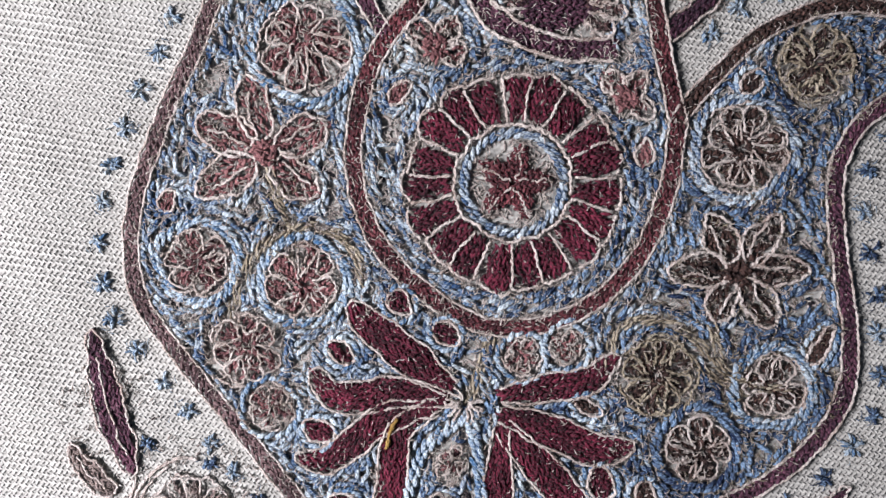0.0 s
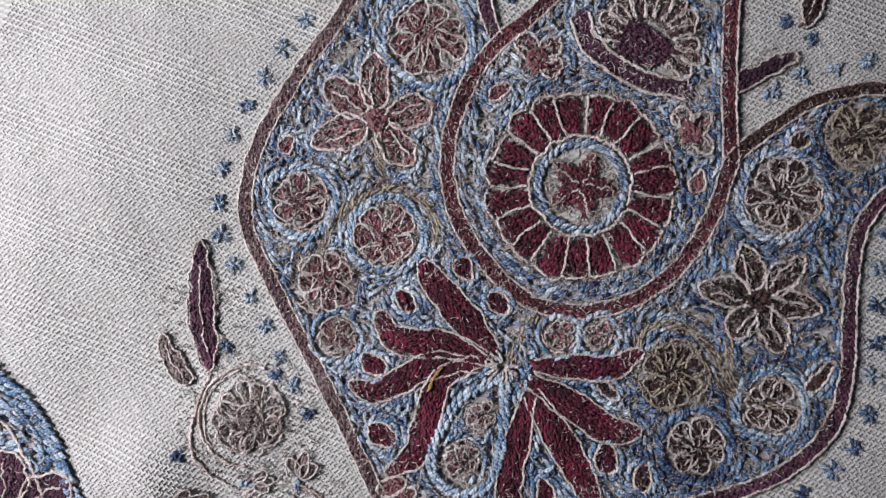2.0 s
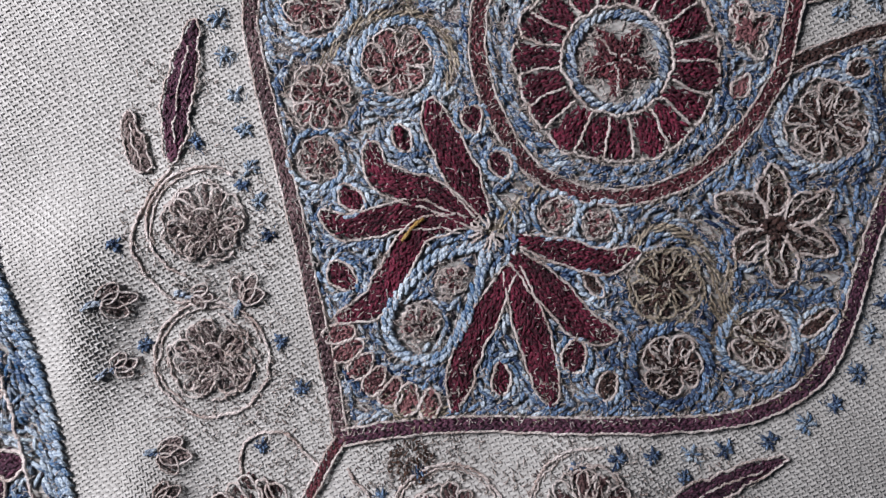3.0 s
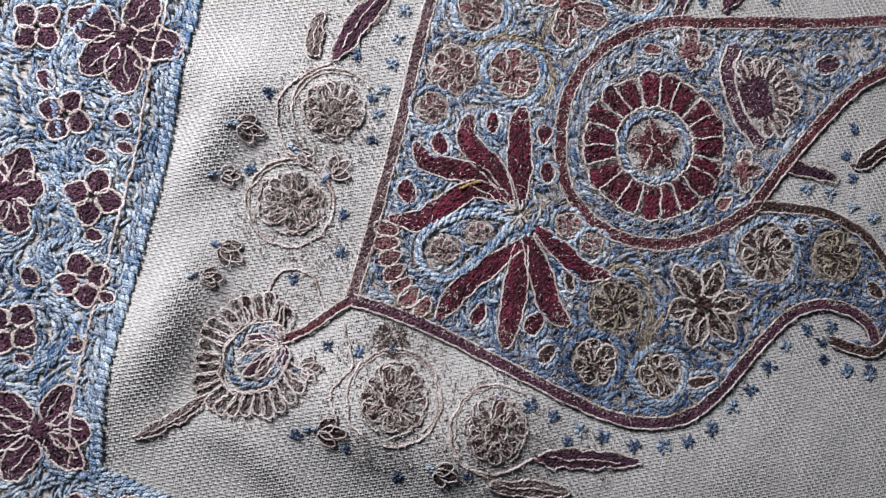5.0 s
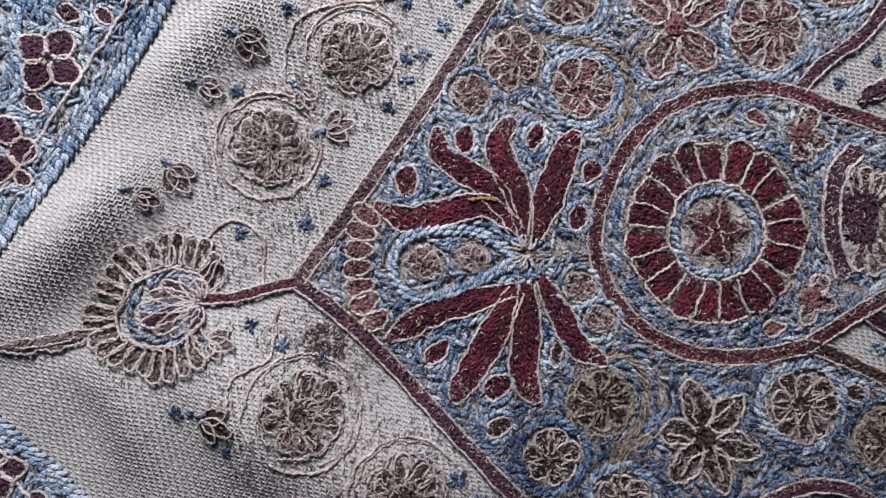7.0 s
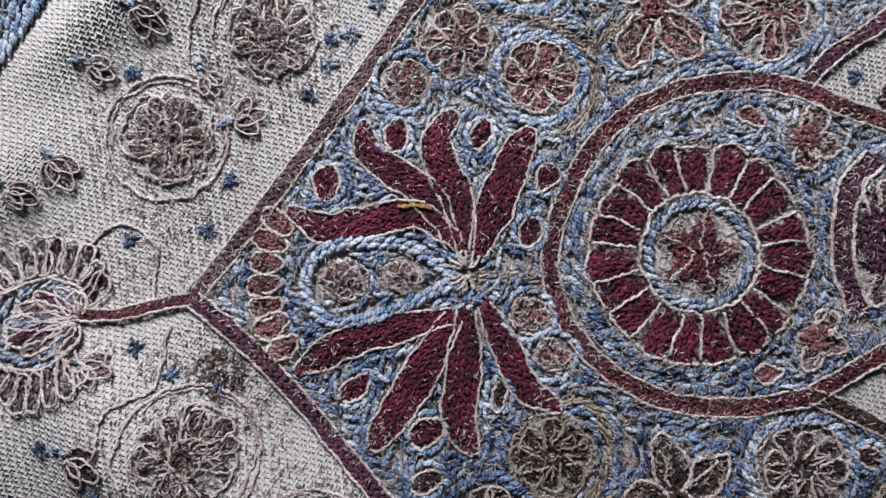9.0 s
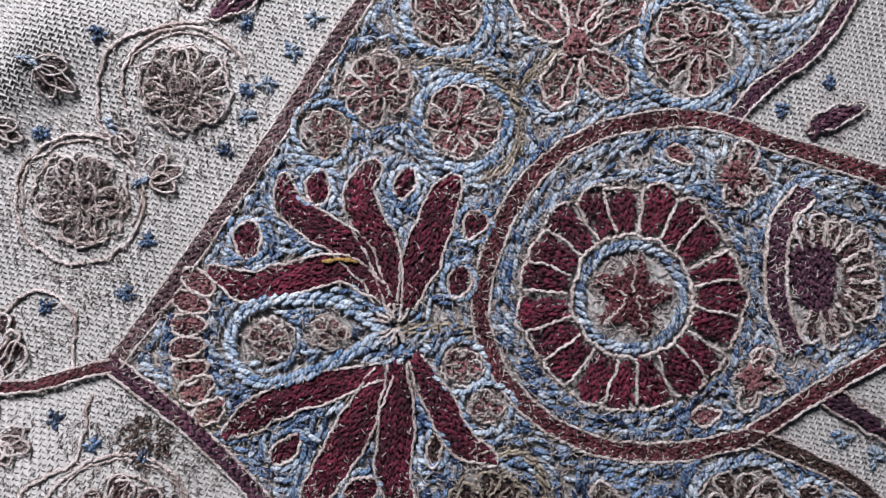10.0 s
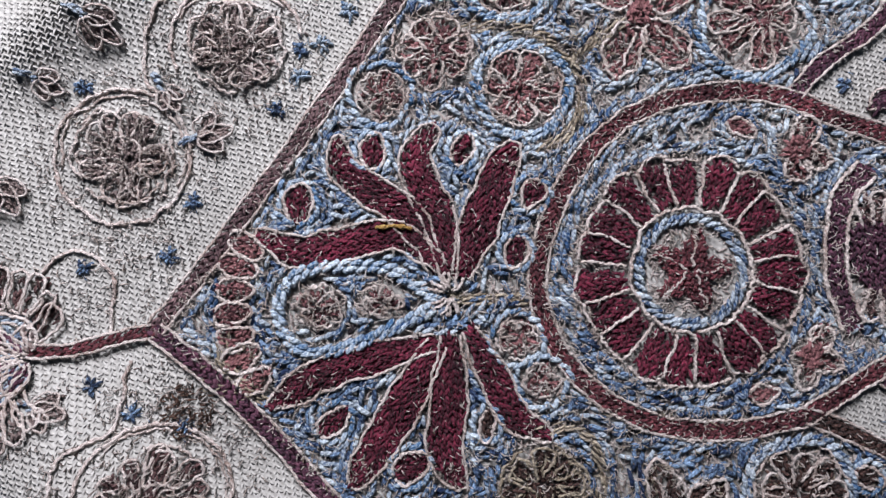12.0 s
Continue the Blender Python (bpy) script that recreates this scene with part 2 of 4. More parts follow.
# ---- stitches ----
class Stitches:
    """Gathers single stitches and long threads, and turns them into one mesh."""

    def __init__(self):
        self.short, self.long = [], []

    def add(self, x0, y0, x1, y1, w=0.45, base=0.0, lift=0.22):
        self.short.append((x0, y0, x1, y1, w, base, lift, rng.normal(0, 0.03)))
        return self

    def thread(self, line, w=0.3, base=0.25, wander=0.05):
        w, base = w * 1.12, base + 0.22
        p = even(np.asarray(line, float), 0.17)
        k = len(p)
        jig = np.convolve(rng.normal(0, 1, k + 16), np.ones(8) / 8, 'same')[8:-8] * wander * 4.6
        self.long.append((p + normals(p)[1] * jig[:, None], w, base))
        return self

    def mesh(self, name):
        V, F, U, tones = [], [], [], []
        count = 0
        every = np.array(self.short) if self.short else np.zeros((0, 8))
        thin = every[:, 4] < 0.21
        for s, T, rad, rise, Q in (
                (every[~thin], (0, 0.14, 0.5, 0.86, 1.0), (0.38, 0.86, 1.0, 0.84, 0.34), (-0.35, 0.55, 1.0, 0.55, -0.35), 6),
                (every[thin], (0, 0.5, 1.0), (0.4, 1.0, 0.4), (-0.3, 1.0, -0.3), 4)):
            if not len(s):
                continue
            T, rad, rise = np.array(T), np.array(rad), np.array(rise)
            ring = np.arange(Q) * 2 * math.pi / Q
            d = s[:, 2:4] - s[:, 0:2]
            ln = np.hypot(*d.T) + 1e-6
            n = np.stack([-d[:, 1], d[:, 0]], 1) / ln[:, None]
            c = s[:, None, 0:2] + d[:, None] * T[None, :, None] + n[:, None] * (s[:, 7, None] * ln[:, None] * 4 * T * (1 - T))[:, :, None]
            z = lie(c[..., 0], c[..., 1]) + s[:, 5, None] + rise * s[:, 6, None]
            r = s[:, 4, None] * 0.5 * rad
            x = c[..., 0, None] + n[:, None, None, 0] * np.cos(ring) * r[..., None]
            y = c[..., 1, None] + n[:, None, None, 1] * np.cos(ring) * r[..., None]
            zz = z[..., None] + np.sin(ring) * r[..., None] * 0.85
            v = np.stack([x, y, zz], -1).reshape(-1, 3)
            N, S = len(s), len(T)
            idx = np.arange(N * S * Q).reshape(N, S, Q)
            a, e = idx[:, :-1], idx[:, 1:]
            f = np.stack([a, np.roll(a, -1, 2), np.roll(e, -1, 2), e], -1).reshape(-1, 4)
            uu = np.broadcast_to((ln[:, None] * T)[..., None], (N, S, Q)).reshape(-1)
            V.append(v); F.append(f + count); U.append((f, uu, Q))
            tones.append(np.repeat(rng.random(N), S * Q))
            count += len(v)
        for p, w, base in self.long:
            k, Q = len(p), 6
            around = np.arange(Q) * 2 * math.pi / Q
            g, n = normals(p)
            far = np.r_[0, np.cumsum(np.hypot(*np.diff(p, axis=0).T))]
            z = lie(p[:, 0], p[:, 1]) + base + 0.06 * np.sin(far * 2.9 + p[0, 0])
            z[0] -= 0.3; z[-1] -= 0.3
            r = np.full(k, w * 0.5) * (1 + 0.1 * np.sin(far * 4.1 + p[0, 1])); r[0] *= 0.4; r[-1] *= 0.4
            # two plies wound round each other
            rr = r[:, None] * (1 + 0.24 * np.cos(2 * around[None] - far[:, None] * 2 * math.pi / 0.8))
            x = p[:, 0, None] + n[:, 0, None] * np.cos(around) * rr
            y = p[:, 1, None] + n[:, 1, None] * np.cos(around) * rr
            zz = z[:, None] + np.sin(around) * rr
            v = np.stack([x, y, zz], -1).reshape(-1, 3)
            idx = np.arange(k * Q).reshape(k, Q)
            a, c = idx[:-1], idx[1:]
            f = np.stack([a, np.roll(a, -1, 1), np.roll(c, -1, 1), c], -1).reshape(-1, 4)
            V.append(v); F.append(f + count); U.append((f, np.repeat(far, Q), Q))
            tones.append(np.repeat(0.5 + 0.35 * np.sin(far * 0.9 + 6 * rng.random()), Q))
            count += len(v)
        v, f = np.vstack(V) * MM, np.vstack(F)
        me = bpy.data.meshes.new(name)
        me.vertices.add(len(v)); me.vertices.foreach_set("co", v.astype(np.float32).ravel())
        me.loops.add(f.size); me.loops.foreach_set("vertex_index", f.astype(np.int32).ravel())
        me.polygons.add(len(f))
        me.polygons.foreach_set("loop_start", np.arange(0, f.size, 4, dtype=np.int32))
        me.polygons.foreach_set("use_smooth", np.ones(len(f), bool))
        uv = []
        for g, uu, Q in U:
            side = (g % Q) / Q
            side[:, 1:3] = np.where(side[:, 1:3] == 0, 1.0, side[:, 1:3])
            uv.append(np.stack([uu[g], side], -1).reshape(-1, 2))
        me.uv_layers.new(name="UVMap").data.foreach_set("uv", np.vstack(uv).astype(np.float32).ravel())
        me.attributes.new("tone", 'FLOAT', 'POINT').data.foreach_set("value", np.concatenate(tones).astype(np.float32))
        me.update(calc_edges=True)
        return me


OCCUPIED = []        # outlines already worked, which the blue ground goes round


def thing(name, x, y, label, category, group="", kind=""):
    ob = new(name)
    ob.empty_display_size = 0.002
    ob.location = (x * MM, y * MM, float(lie(x, y)) * MM)
    return tagged(ob, label, category, group, kind)


def part(name, st, material, parent, label=""):
    if not st.short and not st.long:
        return None
    ob = new(name, st.mesh(name))
    ob.data.materials.append(material)
    ob.parent = parent
    if not parent.parent:
        ob.matrix_parent_inverse = Matrix.Translation(parent.location).inverted()
    return tagged(ob, label, kind="stuff" if len(st.short) > 5 else "")


def rope(line, w=0.45, rows=1, length=1.3, slant=24, gap=0.0, base=0.05, lift=0.25, alternate=False, st=None, keep=1.0):
    """Slanting stitches side by side along a line, in one or more rows."""
    st = st or Stitches()
    for k in range(rows):
        off = (k - (rows - 1) / 2) * (w * 0.86 + gap)
        p = even(offset(line, off), length * 0.62)
        g, n = normals(p)
        sl = radians(slant) * (-1 if alternate and k % 2 else 1)
        for i in range(len(p)):
            if rng.random() > keep:
                continue
            a = sl + rng.normal(0, 0.10)
            d = g[i] * math.cos(a) + n[i] * math.sin(a)
            q = p[i] + rng.normal(0, 0.04, 2)
            h = length * rng.uniform(0.42, 0.56)
            st.add(q[0] - d[0] * h, q[1] - d[1] * h, q[0] + d[0] * h, q[1] + d[1] * h, w * rng.uniform(0.85, 1.15),
                   base + rng.normal(0, 0.03), lift)
    return st


def ribbon(points, width, n=30):
    """A strap leaf along a line through a few points."""
    spine = smooth(points, 0.3)
    t = np.linspace(0, 1, len(spine))
    half = width * 0.5 * np.minimum(0.45 + 1.6 * t, 1) * np.sqrt(np.clip(1 - ((t - 0.55) / 0.45).clip(0) ** 2.4, 0.04, 1))
    return spine, half


def blade(base, ctrl, tip, width, shape="leaf", n=24):
    """Spine and half widths of a leaf or petal."""
    t = np.linspace(0, 1, n)[:, None]
    b, c, e = (np.array(v, float) for v in (base, ctrl, tip))
    spine = (1 - t) ** 2 * b + 2 * t * (1 - t) * c + t ** 2 * e
    t = t[:, 0]
    if shape == "leaf":
        half = width * 0.5 * np.clip(np.sin(math.pi * np.clip(t, 0, 1) ** 0.8), 0, 1) ** 0.6
    elif shape == "strap":      # narrow foot, broad to a blunt hooked end
        half = width * 0.5 * np.minimum(0.35 + 1.5 * t, 1) * np.sqrt(np.clip(1 - ((t - 0.72) / 0.28).clip(0) ** 2.2, 0, 1))
    else:                       # petal: wedge with a round end
        half = width * 0.5 * (0.55 + 0.45 * t) * np.sqrt(np.clip(1 - ((t - 0.75) / 0.25).clip(0) ** 2.4, 0, 1))
    return spine, half


def blade_outline(spine, half, grow=0.0):
    n = normals(spine)[1]
    h = half + grow
    return np.vstack([spine + n * h[:, None], (spine - n * h[:, None])[::-1]])


def fill_blade(spine, half, w=0.45, length=1.25, slant=30, keep=0.97, base=0.1, st=None):
    """Rows of chain-like stitches that follow the blade."""
    st = st or Stitches()
    w, length = w * 0.7, length * 0.82
    g, n = normals(spine)
    d = np.r_[0, np.cumsum(np.hypot(*np.diff(spine, axis=0).T))]
    rows = max(1, int(round(2 * half.max() / (w * 0.88))))
    for k in range(rows):
        v = (k - (rows - 1) / 2) * w * 0.88
        s = rng.uniform(0.1, length * 0.6)
        while s < d[-1]:
            hw = np.interp(s, d, half)
            if abs(v) < hw - w * 0.25 and rng.random() < keep:
                c = np.array([np.interp(s, d, spine[:, 0]), np.interp(s, d, spine[:, 1])])
                gg = np.array([np.interp(s, d, g[:, 0]), np.interp(s, d, g[:, 1])])
                nn = np.array([-gg[1], gg[0]])
                a = radians(slant) * (1 if k % 2 else -1) + rng.normal(0, 0.16)
                e = gg * math.cos(a) + nn * math.sin(a)
                q = c + nn * (v + rng.normal(0, 0.04))
                h = length * rng.uniform(0.42, 0.58)
                pad = 0.17 * math.sqrt(max(0.0, 1 - (v / (hw + 1e-6)) ** 2))
                st.add(*(q - e * h), *(q + e * h), w * rng.uniform(0.8, 1.2), base + pad + rng.normal(0, 0.06), 0.22)
                if rng.random() < 0.4:      # a loose fibre lifting off the stitch
                    a += rng.normal(0, 0.7)
                    e = (gg * math.cos(a) + nn * math.sin(a)) * rng.uniform(0.2, 0.45)
                    st.add(*(q - e), *(q + e), rng.uniform(0.07, 0.12), base + pad + rng.uniform(0.1, 0.22), 0.15)
            s += length * 0.62
    return st


def fuzz(st, cx, cy, r, count, w=0.15, length=1.0, low=0.3, high=0.55):
    """Loose fibre ends that stand off the work."""
    count = int(count * 2.2)
    for _ in range(count):
        a, d = rng.uniform(0, 2 * math.pi), r * math.sqrt(rng.random())
        x, y = cx + d * math.cos(a), cy + d * math.sin(a)
        b = rng.uniform(0, math.pi)
        h = length * rng.uniform(0.18, 0.48)
        st.add(x - h * math.cos(b), y - h * math.sin(b), x + h * math.cos(b), y + h * math.sin(b), w * rng.uniform(0.7, 1.2), rng.uniform(low, high), 0.3)
    return st


# ---- the cloth and what it lies on ----
def sheet(name, x0, x1, y0, y1, step, fn, thick, material, parent=None):
    nx, ny = int((x1 - x0) / step) + 1, int((y1 - y0) / step) + 1
    gx, gy = np.meshgrid(np.linspace(x0, x1, nx), np.linspace(y0, y1, ny))
    top = np.stack([gx, gy, fn(gx, gy)], -1).reshape(-1, 3)
    low = top - np.array([0, 0, thick])
    i = np.arange(nx * ny).reshape(ny, nx)
    f = np.stack([i[:-1, :-1], i[:-1, 1:], i[1:, 1:], i[1:, :-1]], -1).reshape(-1, 4)
    edge = np.r_[i[0, :], i[1:, -1], i[-1, -2::-1], i[-2:0:-1, 0]]
    side = np.stack([edge, edge + nx * ny, np.roll(edge, -1) + nx * ny, np.roll(edge, -1)], -1)
    faces = np.vstack([f, f[:, ::-1] + nx * ny, side])
    me = bpy.data.meshes.new(name)
    me.from_pydata((np.vstack([top, low]) * MM).tolist(), [], faces.tolist())
    me.polygons.foreach_set("use_smooth", np.r_[np.ones(2 * len(f), bool), np.zeros(len(side), bool)])
    me.materials.append(material)
    me.update()
    ob = new(name, me)
    if parent:
        ob.parent = parent
    return ob


shawl = sheet("shawl_cloth", -112, 112, -130, 90, 1.25, lambda x, y: lie(x, y) - 0.088, 0.7, CLOTH)
tagged(shawl, "cream wool twill shawl lying in soft folds", "shawl", kind="structure")
wood = yarn("plain_table", (0.20, 0.13, 0.08), (0.34, 0.23, 0.15))
table = sheet("table_top", -600, 600, -500, 500, 100, lambda x, y: x * 0 - 1.2, 30, wood)
tagged(table, "plain wooden table top under the shawl", "table", kind="structure")

# ---- lines of the pattern ----
BODY_LEFT = [(1, -45.3), (-4.3, -40.5), (-9.3, -36.3), (-16.3, -30.3), (-22.2, -25.6), (-28, -20.9), (-31, -17.9),
             (-32.5, -14), (-33.1, -9.8), (-32.7, -5.5), (-31.9, -0.1), (-30.8, 4.3), (-30, 9.2), (-29.8, 13), (-31.5, 17), (-35, 19)]
BODY_RIGHT = [(1, -45.3), (4.3, -41.7), (10.3, -36.5), (15.7, -32.4), (21.1, -28.3), (26.8, -23.9), (30.9, -19.9),
              (33.4, -15.5), (34.2, -11), (33.2, -6.2), (31.1, -1), (29.6, 3.2), (28.6, 7), (28.8, 10.2), (30, 12.9), (32.3, 15.4), (35, 16.6), (37.1, 16.2)]
BRANCH_RIGHT = [(13.2, 8.9), (15.9, 14), (19, 18.3), (24, 21.7), (29.8, 22.8), (34.2, 21.6), (37.2, 18.9), (38.3, 15.7), (36.8, 13.2), (34.4, 11)]
BRANCH_LEFT = [(-14.4, 10.6), (-16.9, 13.2), (-19.5, 17.6), (-22, 20.2), (-27, 23.5), (-32, 23.5), (-36, 20), (-35, 19)]
TEAR = [(-0.5, 42), (-3.2, 35), (-5.2, 29.7), (-10.4, 18), (-12.2, 13.8), (-14, 10.4), (-15, 6.9), (-15.2, 2.7), (-14.6, -1.4),
        (-13, -5.2), (-10, -8.8), (-6.3, -11.2), (-2.2, -12.9), (1.2, -13.3), (5.2, -12.2), (8.9, -9.8), (11.8, -6), (13.4, -1.8),
        (13.9, 3), (13.6, 6.6), (13.2, 8.9), (11, 13.4), (8.8, 18.5), (7.1, 22.6), (4.8, 29.5), (4.2, 36), (3, 42)]
body_left, body_right = smooth(BODY_LEFT), smooth(BODY_RIGHT)
branch_right, branch_left, tear = smooth(BRANCH_RIGHT), smooth(BRANCH_LEFT), smooth(TEAR)
stem_line = smooth([(1.0, -45.3), (1.4, -48.5), (2.0, -52), (1.7, -56.4)])


def outline_band(name, line, width, material, label, cords=CREAM):
    k = len(line) // 2
    ob = thing(name, line[k, 0], line[k, 1], label, "embroidered line", "outlines of the paisley")
    rows = max(3, round(width / 0.29))
    part("chain_braid", rope(line, width / rows * 1.12, rows, 1.1, 26, alternate=True, base=0.12, lift=0.28), material, ob)
    for s in (-1, 1):
        part("edge_cord", Stitches().thread(offset(line, s * (width / 2 + 0.12)), 0.235, 0.18, 0.03), cords, ob, "cream twisted edge cord")
    OCCUPIED.append(np.vstack([offset(line, width / 2 + 0.3), offset(line, -width / 2 - 0.3)[::-1]]))
    return ob


outline_band("outline_band", body_left, 1.2, MAUVE, "mauve-brown wool outline band with cream cords, edging the paisley")
outline_band("outline_band", body_right, 1.25, PLUM, "plum wool outline band with cream cords, edging the paisley")
outline_band("outline_band", tear, 1.35, WINE, "maroon wool outline band round the teardrop medallion")
outline_band("outline_band", branch_right, 1.15, BROWN, "dark brown wool outline band curling into the paisley tail")
outline_band("outline_band", branch_left, 1.15, PLUM, "plum wool outline band branching from the teardrop")
outline_band("stem_band", stem_line, 0.8, WINE, "thin maroon stem band below the paisley point")

# ---- wheel flower ----
wheel = thing("wheel_flower", 0, 0, "large maroon wheel flower with cream-edged petals and blue ring", "embroidered flower")
PETALS = 19
for i in range(PETALS):
    a = 2 * math.pi * (i + 0.35) / PETALS + 0.03 * math.sin(i * 2.3)
    u = np.array([math.cos(a), math.sin(a)])
    end = 9.75 + 0.35 * math.sin(i * 1.9)
    sp, ha = blade(u * 5.75, u * 7.5, u * end, 2 * math.pi * 9.2 / PETALS * 0.93, "petal")
    pet = part("petal", fill_blade(sp, ha, 0.42, 1.35, 27, 0.96, 0.12), MAROON, wheel)
    b = a + math.pi / PETALS
    w2 = np.array([math.cos(b), math.sin(b)])
    st = Stitches().thread([w2 * 5.5, w2 * 7.5 + rng.normal(0, 0.12, 2), w2 * 9.6], 0.25, 0.34, 0.05)
    arc = np.array([[math.cos(t), math.sin(t)] for t in np.linspace(a - math.pi / PETALS, a + math.pi / PETALS, 7)])
    arc = arc * (9.7 + (end - 9.5) * np.sin(np.linspace(0, math.pi, 7)))[:, None]
    st.thread(arc, 0.27, 0.22, 0.08)
    for k in range(16):
        t, q = b + rng.uniform(-0.17, 0.17), rng.uniform(9.3, 10.4)
        lean = t + rng.normal(0, 0.45)
        st.add(q * math.cos(t), q * math.sin(t), q * math.cos(t) + rng.uniform(0.5, 1.0) * math.cos(lean), q * math.sin(t) + rng.uniform(0.5, 1.0) * math.sin(lean), 0.13, rng.uniform(0.05, 0.35), 0.2)
    part("petal_edge", st, CREAM, pet, "cream twisted thread between petals")
circle = np.array([[math.cos(t), math.sin(t)] for t in np.linspace(0, 2 * math.pi, 60)])
part("ring", rope(circle * 4.55, 0.44, 2, 1.3, 24, base=0.1), BLUE, wheel, "pale blue rope ring")
part("ring_edge", Stitches().thread(circle * 5.4, 0.28, 0.28, 0.1), CREAM, wheel)
for i in range(5):
    a = 2 * math.pi * (i + 0.25) / 5
    u = np.array([math.cos(a), math.sin(a)])
    sp, ha = blade(u * 0.2, u * 1.8, u * 3.7, 2.1, "leaf")
    part("centre_petal", fill_blade(sp, ha, 0.42, 1.0, 30, 0.95, 0.12), WINE, wheel)
    part("centre_vein", fuzz(Stitches().thread([u * 0.2, u * 1.8, u * 3.6], 0.2, 0.32, 0.14), u[0] * 3.2, u[1] * 3.2, 1.0, 8), CREAM, wheel)
part("centre_fuzz", fuzz(Stitches(), 0, 0, 3.7, 60, 0.16, 0.9, -0.12, 0.12), FRAY, wheel, "frayed cream fibres")
OCCUPIED.append(circle * 10.25)


# ---- motif makers ----
def leaf(name, base, ctrl, tip, width, material, label, shape="leaf", cord=CREAM, group="", parent=None, occupy=0.3, keep=0.97, vein=False):
    sp, ha = blade(base, ctrl, tip, width, shape)
    ob = parent or thing(name, sp[12, 0], sp[12, 1], label, "embroidered leaf", group)
    part("blade" if not parent else "petal", fill_blade(sp, ha, 0.45, 1.25, 24, keep, -0.06), material, ob)
    o = blade_outline(sp, ha, 0.12)
    part("edge_cord", fuzz(Stitches().thread(np.vstack([o, o[:1]]), 0.23, 0.08, 0.09), *sp[14], 2.2, 14, 0.12, 0.9, -0.1, 0.15), cord, ob, "" if parent else "cream couched edge cord")
    if vein:
        part("vein", Stitches().thread(sp[3:-4], 0.2, 0.2, 0.07), cord, ob)
    OCCUPIED.append(blade_outline(sp, ha, occupy))
    return ob


def roundel(cx, cy, r, spokes, material, label, cord=CREAM, turn=0.0, ring=None, keep=0.62, group="roundels in the paisley", loose=4, squash=1.0, low=0.0, name="roundel_flower"):
    ob = thing(name, cx, cy, label, "embroidered flower", group)
    c = np.array([cx, cy])
    eye = c + rng.normal(0, 0.13 * r, 2)            # the petals meet a little off centre
    st_rim = Stitches()
    for i in range(spokes):
        a = 2 * math.pi * i / spokes + turn + rng.normal(0, 0.10)
        u = np.array([math.cos(a), math.sin(a) * squash])
        tip = c + u * r * rng.uniform(0.86, 1.04)
        sp, ha = blade(eye + (tip - eye) * 0.12, eye + (tip - eye) * 0.55 + rng.normal(0, 0.06 * r, 2), tip,
                       2 * math.pi * r * 0.8 / spokes * rng.uniform(0.74, 1.0), "petal")
        pet = part("petal", fill_blade(sp, ha * rng.uniform(0.75, 0.95), 0.4, 1.05, 24, min(0.95, keep * rng.uniform(0.9, 1.4)), 0.02 - low * 0.6), material, ob)
        o = blade_outline(sp, ha, 0.14)
        o = o[:len(o) - int(rng.uniform(0, 0.3) * len(o))]
        st = Stitches().thread(o, rng.uniform(0.19, 0.25) if r > 2.2 else 0.17, 0.27 - low, 0.07)
        if r > 2.2 and rng.random() < 0.5:
            st.thread(sp[4:-6], 0.18, 0.3 - low, 0.1)
        fuzz(st, *sp[12], r * 0.45, loose)
        part("petal_edge", st, cord, pet or ob)
        if rng.random() < 0.6:
            t = np.linspace(a - 0.5, a + 0.5, 6)
            st_rim.thread(np.stack([cx + (r + 0.15) * np.cos(t), cy + (r + 0.15) * np.sin(t) * squash], 1), 0.22, 0.2 - low, 0.12)
    part("rim", st_rim, cord, ob, "broken cream couched rim")
    grow = 0.5
    if ring:
        o = ellipse(cx, cy, r + 0.7, (r + 0.7) * squash, 0, 40)
        part("ring", rope(np.vstack([o, o[:1]]), 0.5, 2 if r > 2.6 else 1, 1.45, 22, base=0.2), ring, ob, "blue rope ring")
        grow = 1.45 if r > 2.6 else 1.15
    OCCUPIED.append(ellipse(cx, cy, r + grow, (r + grow) * squash, 0, 30))
    return ob


def drop(cx, cy, length, width, turn, material, label, ring=PALE, group="drops in the paisley"):
    c, s = math.cos(radians(turn)), math.sin(radians(turn))
    p, q = (cx - c * length / 2, cy - s * length / 2), (cx + c * length / 2, cy + s * length / 2)
    sp, ha = blade(p, (cx, cy), q, width, "leaf")
    ob = thing("drop_motif", cx, cy, label, "embroidered drop", group)
    part("fill", fill_blade(sp, ha, 0.42, 1.0, 28, 0.92), material, ob)
    o = blade_outline(sp, ha, 0.12)
    part("edge_cord", Stitches().thread(np.vstack([o, o[:1]]), 0.27, 0.26, 0.07), CREAM, ob)
    grow = 0.3
    if ring:
        o = even(blade_outline(sp, ha, 0.6), 0.4)
        part("ring", rope(o, 0.52, 1, 1.4, 22, base=0.2), ring, ob, "blue rope ring")
        grow = 1.0
    OCCUPIED.append(blade_outline(sp, ha, grow))
    return ob


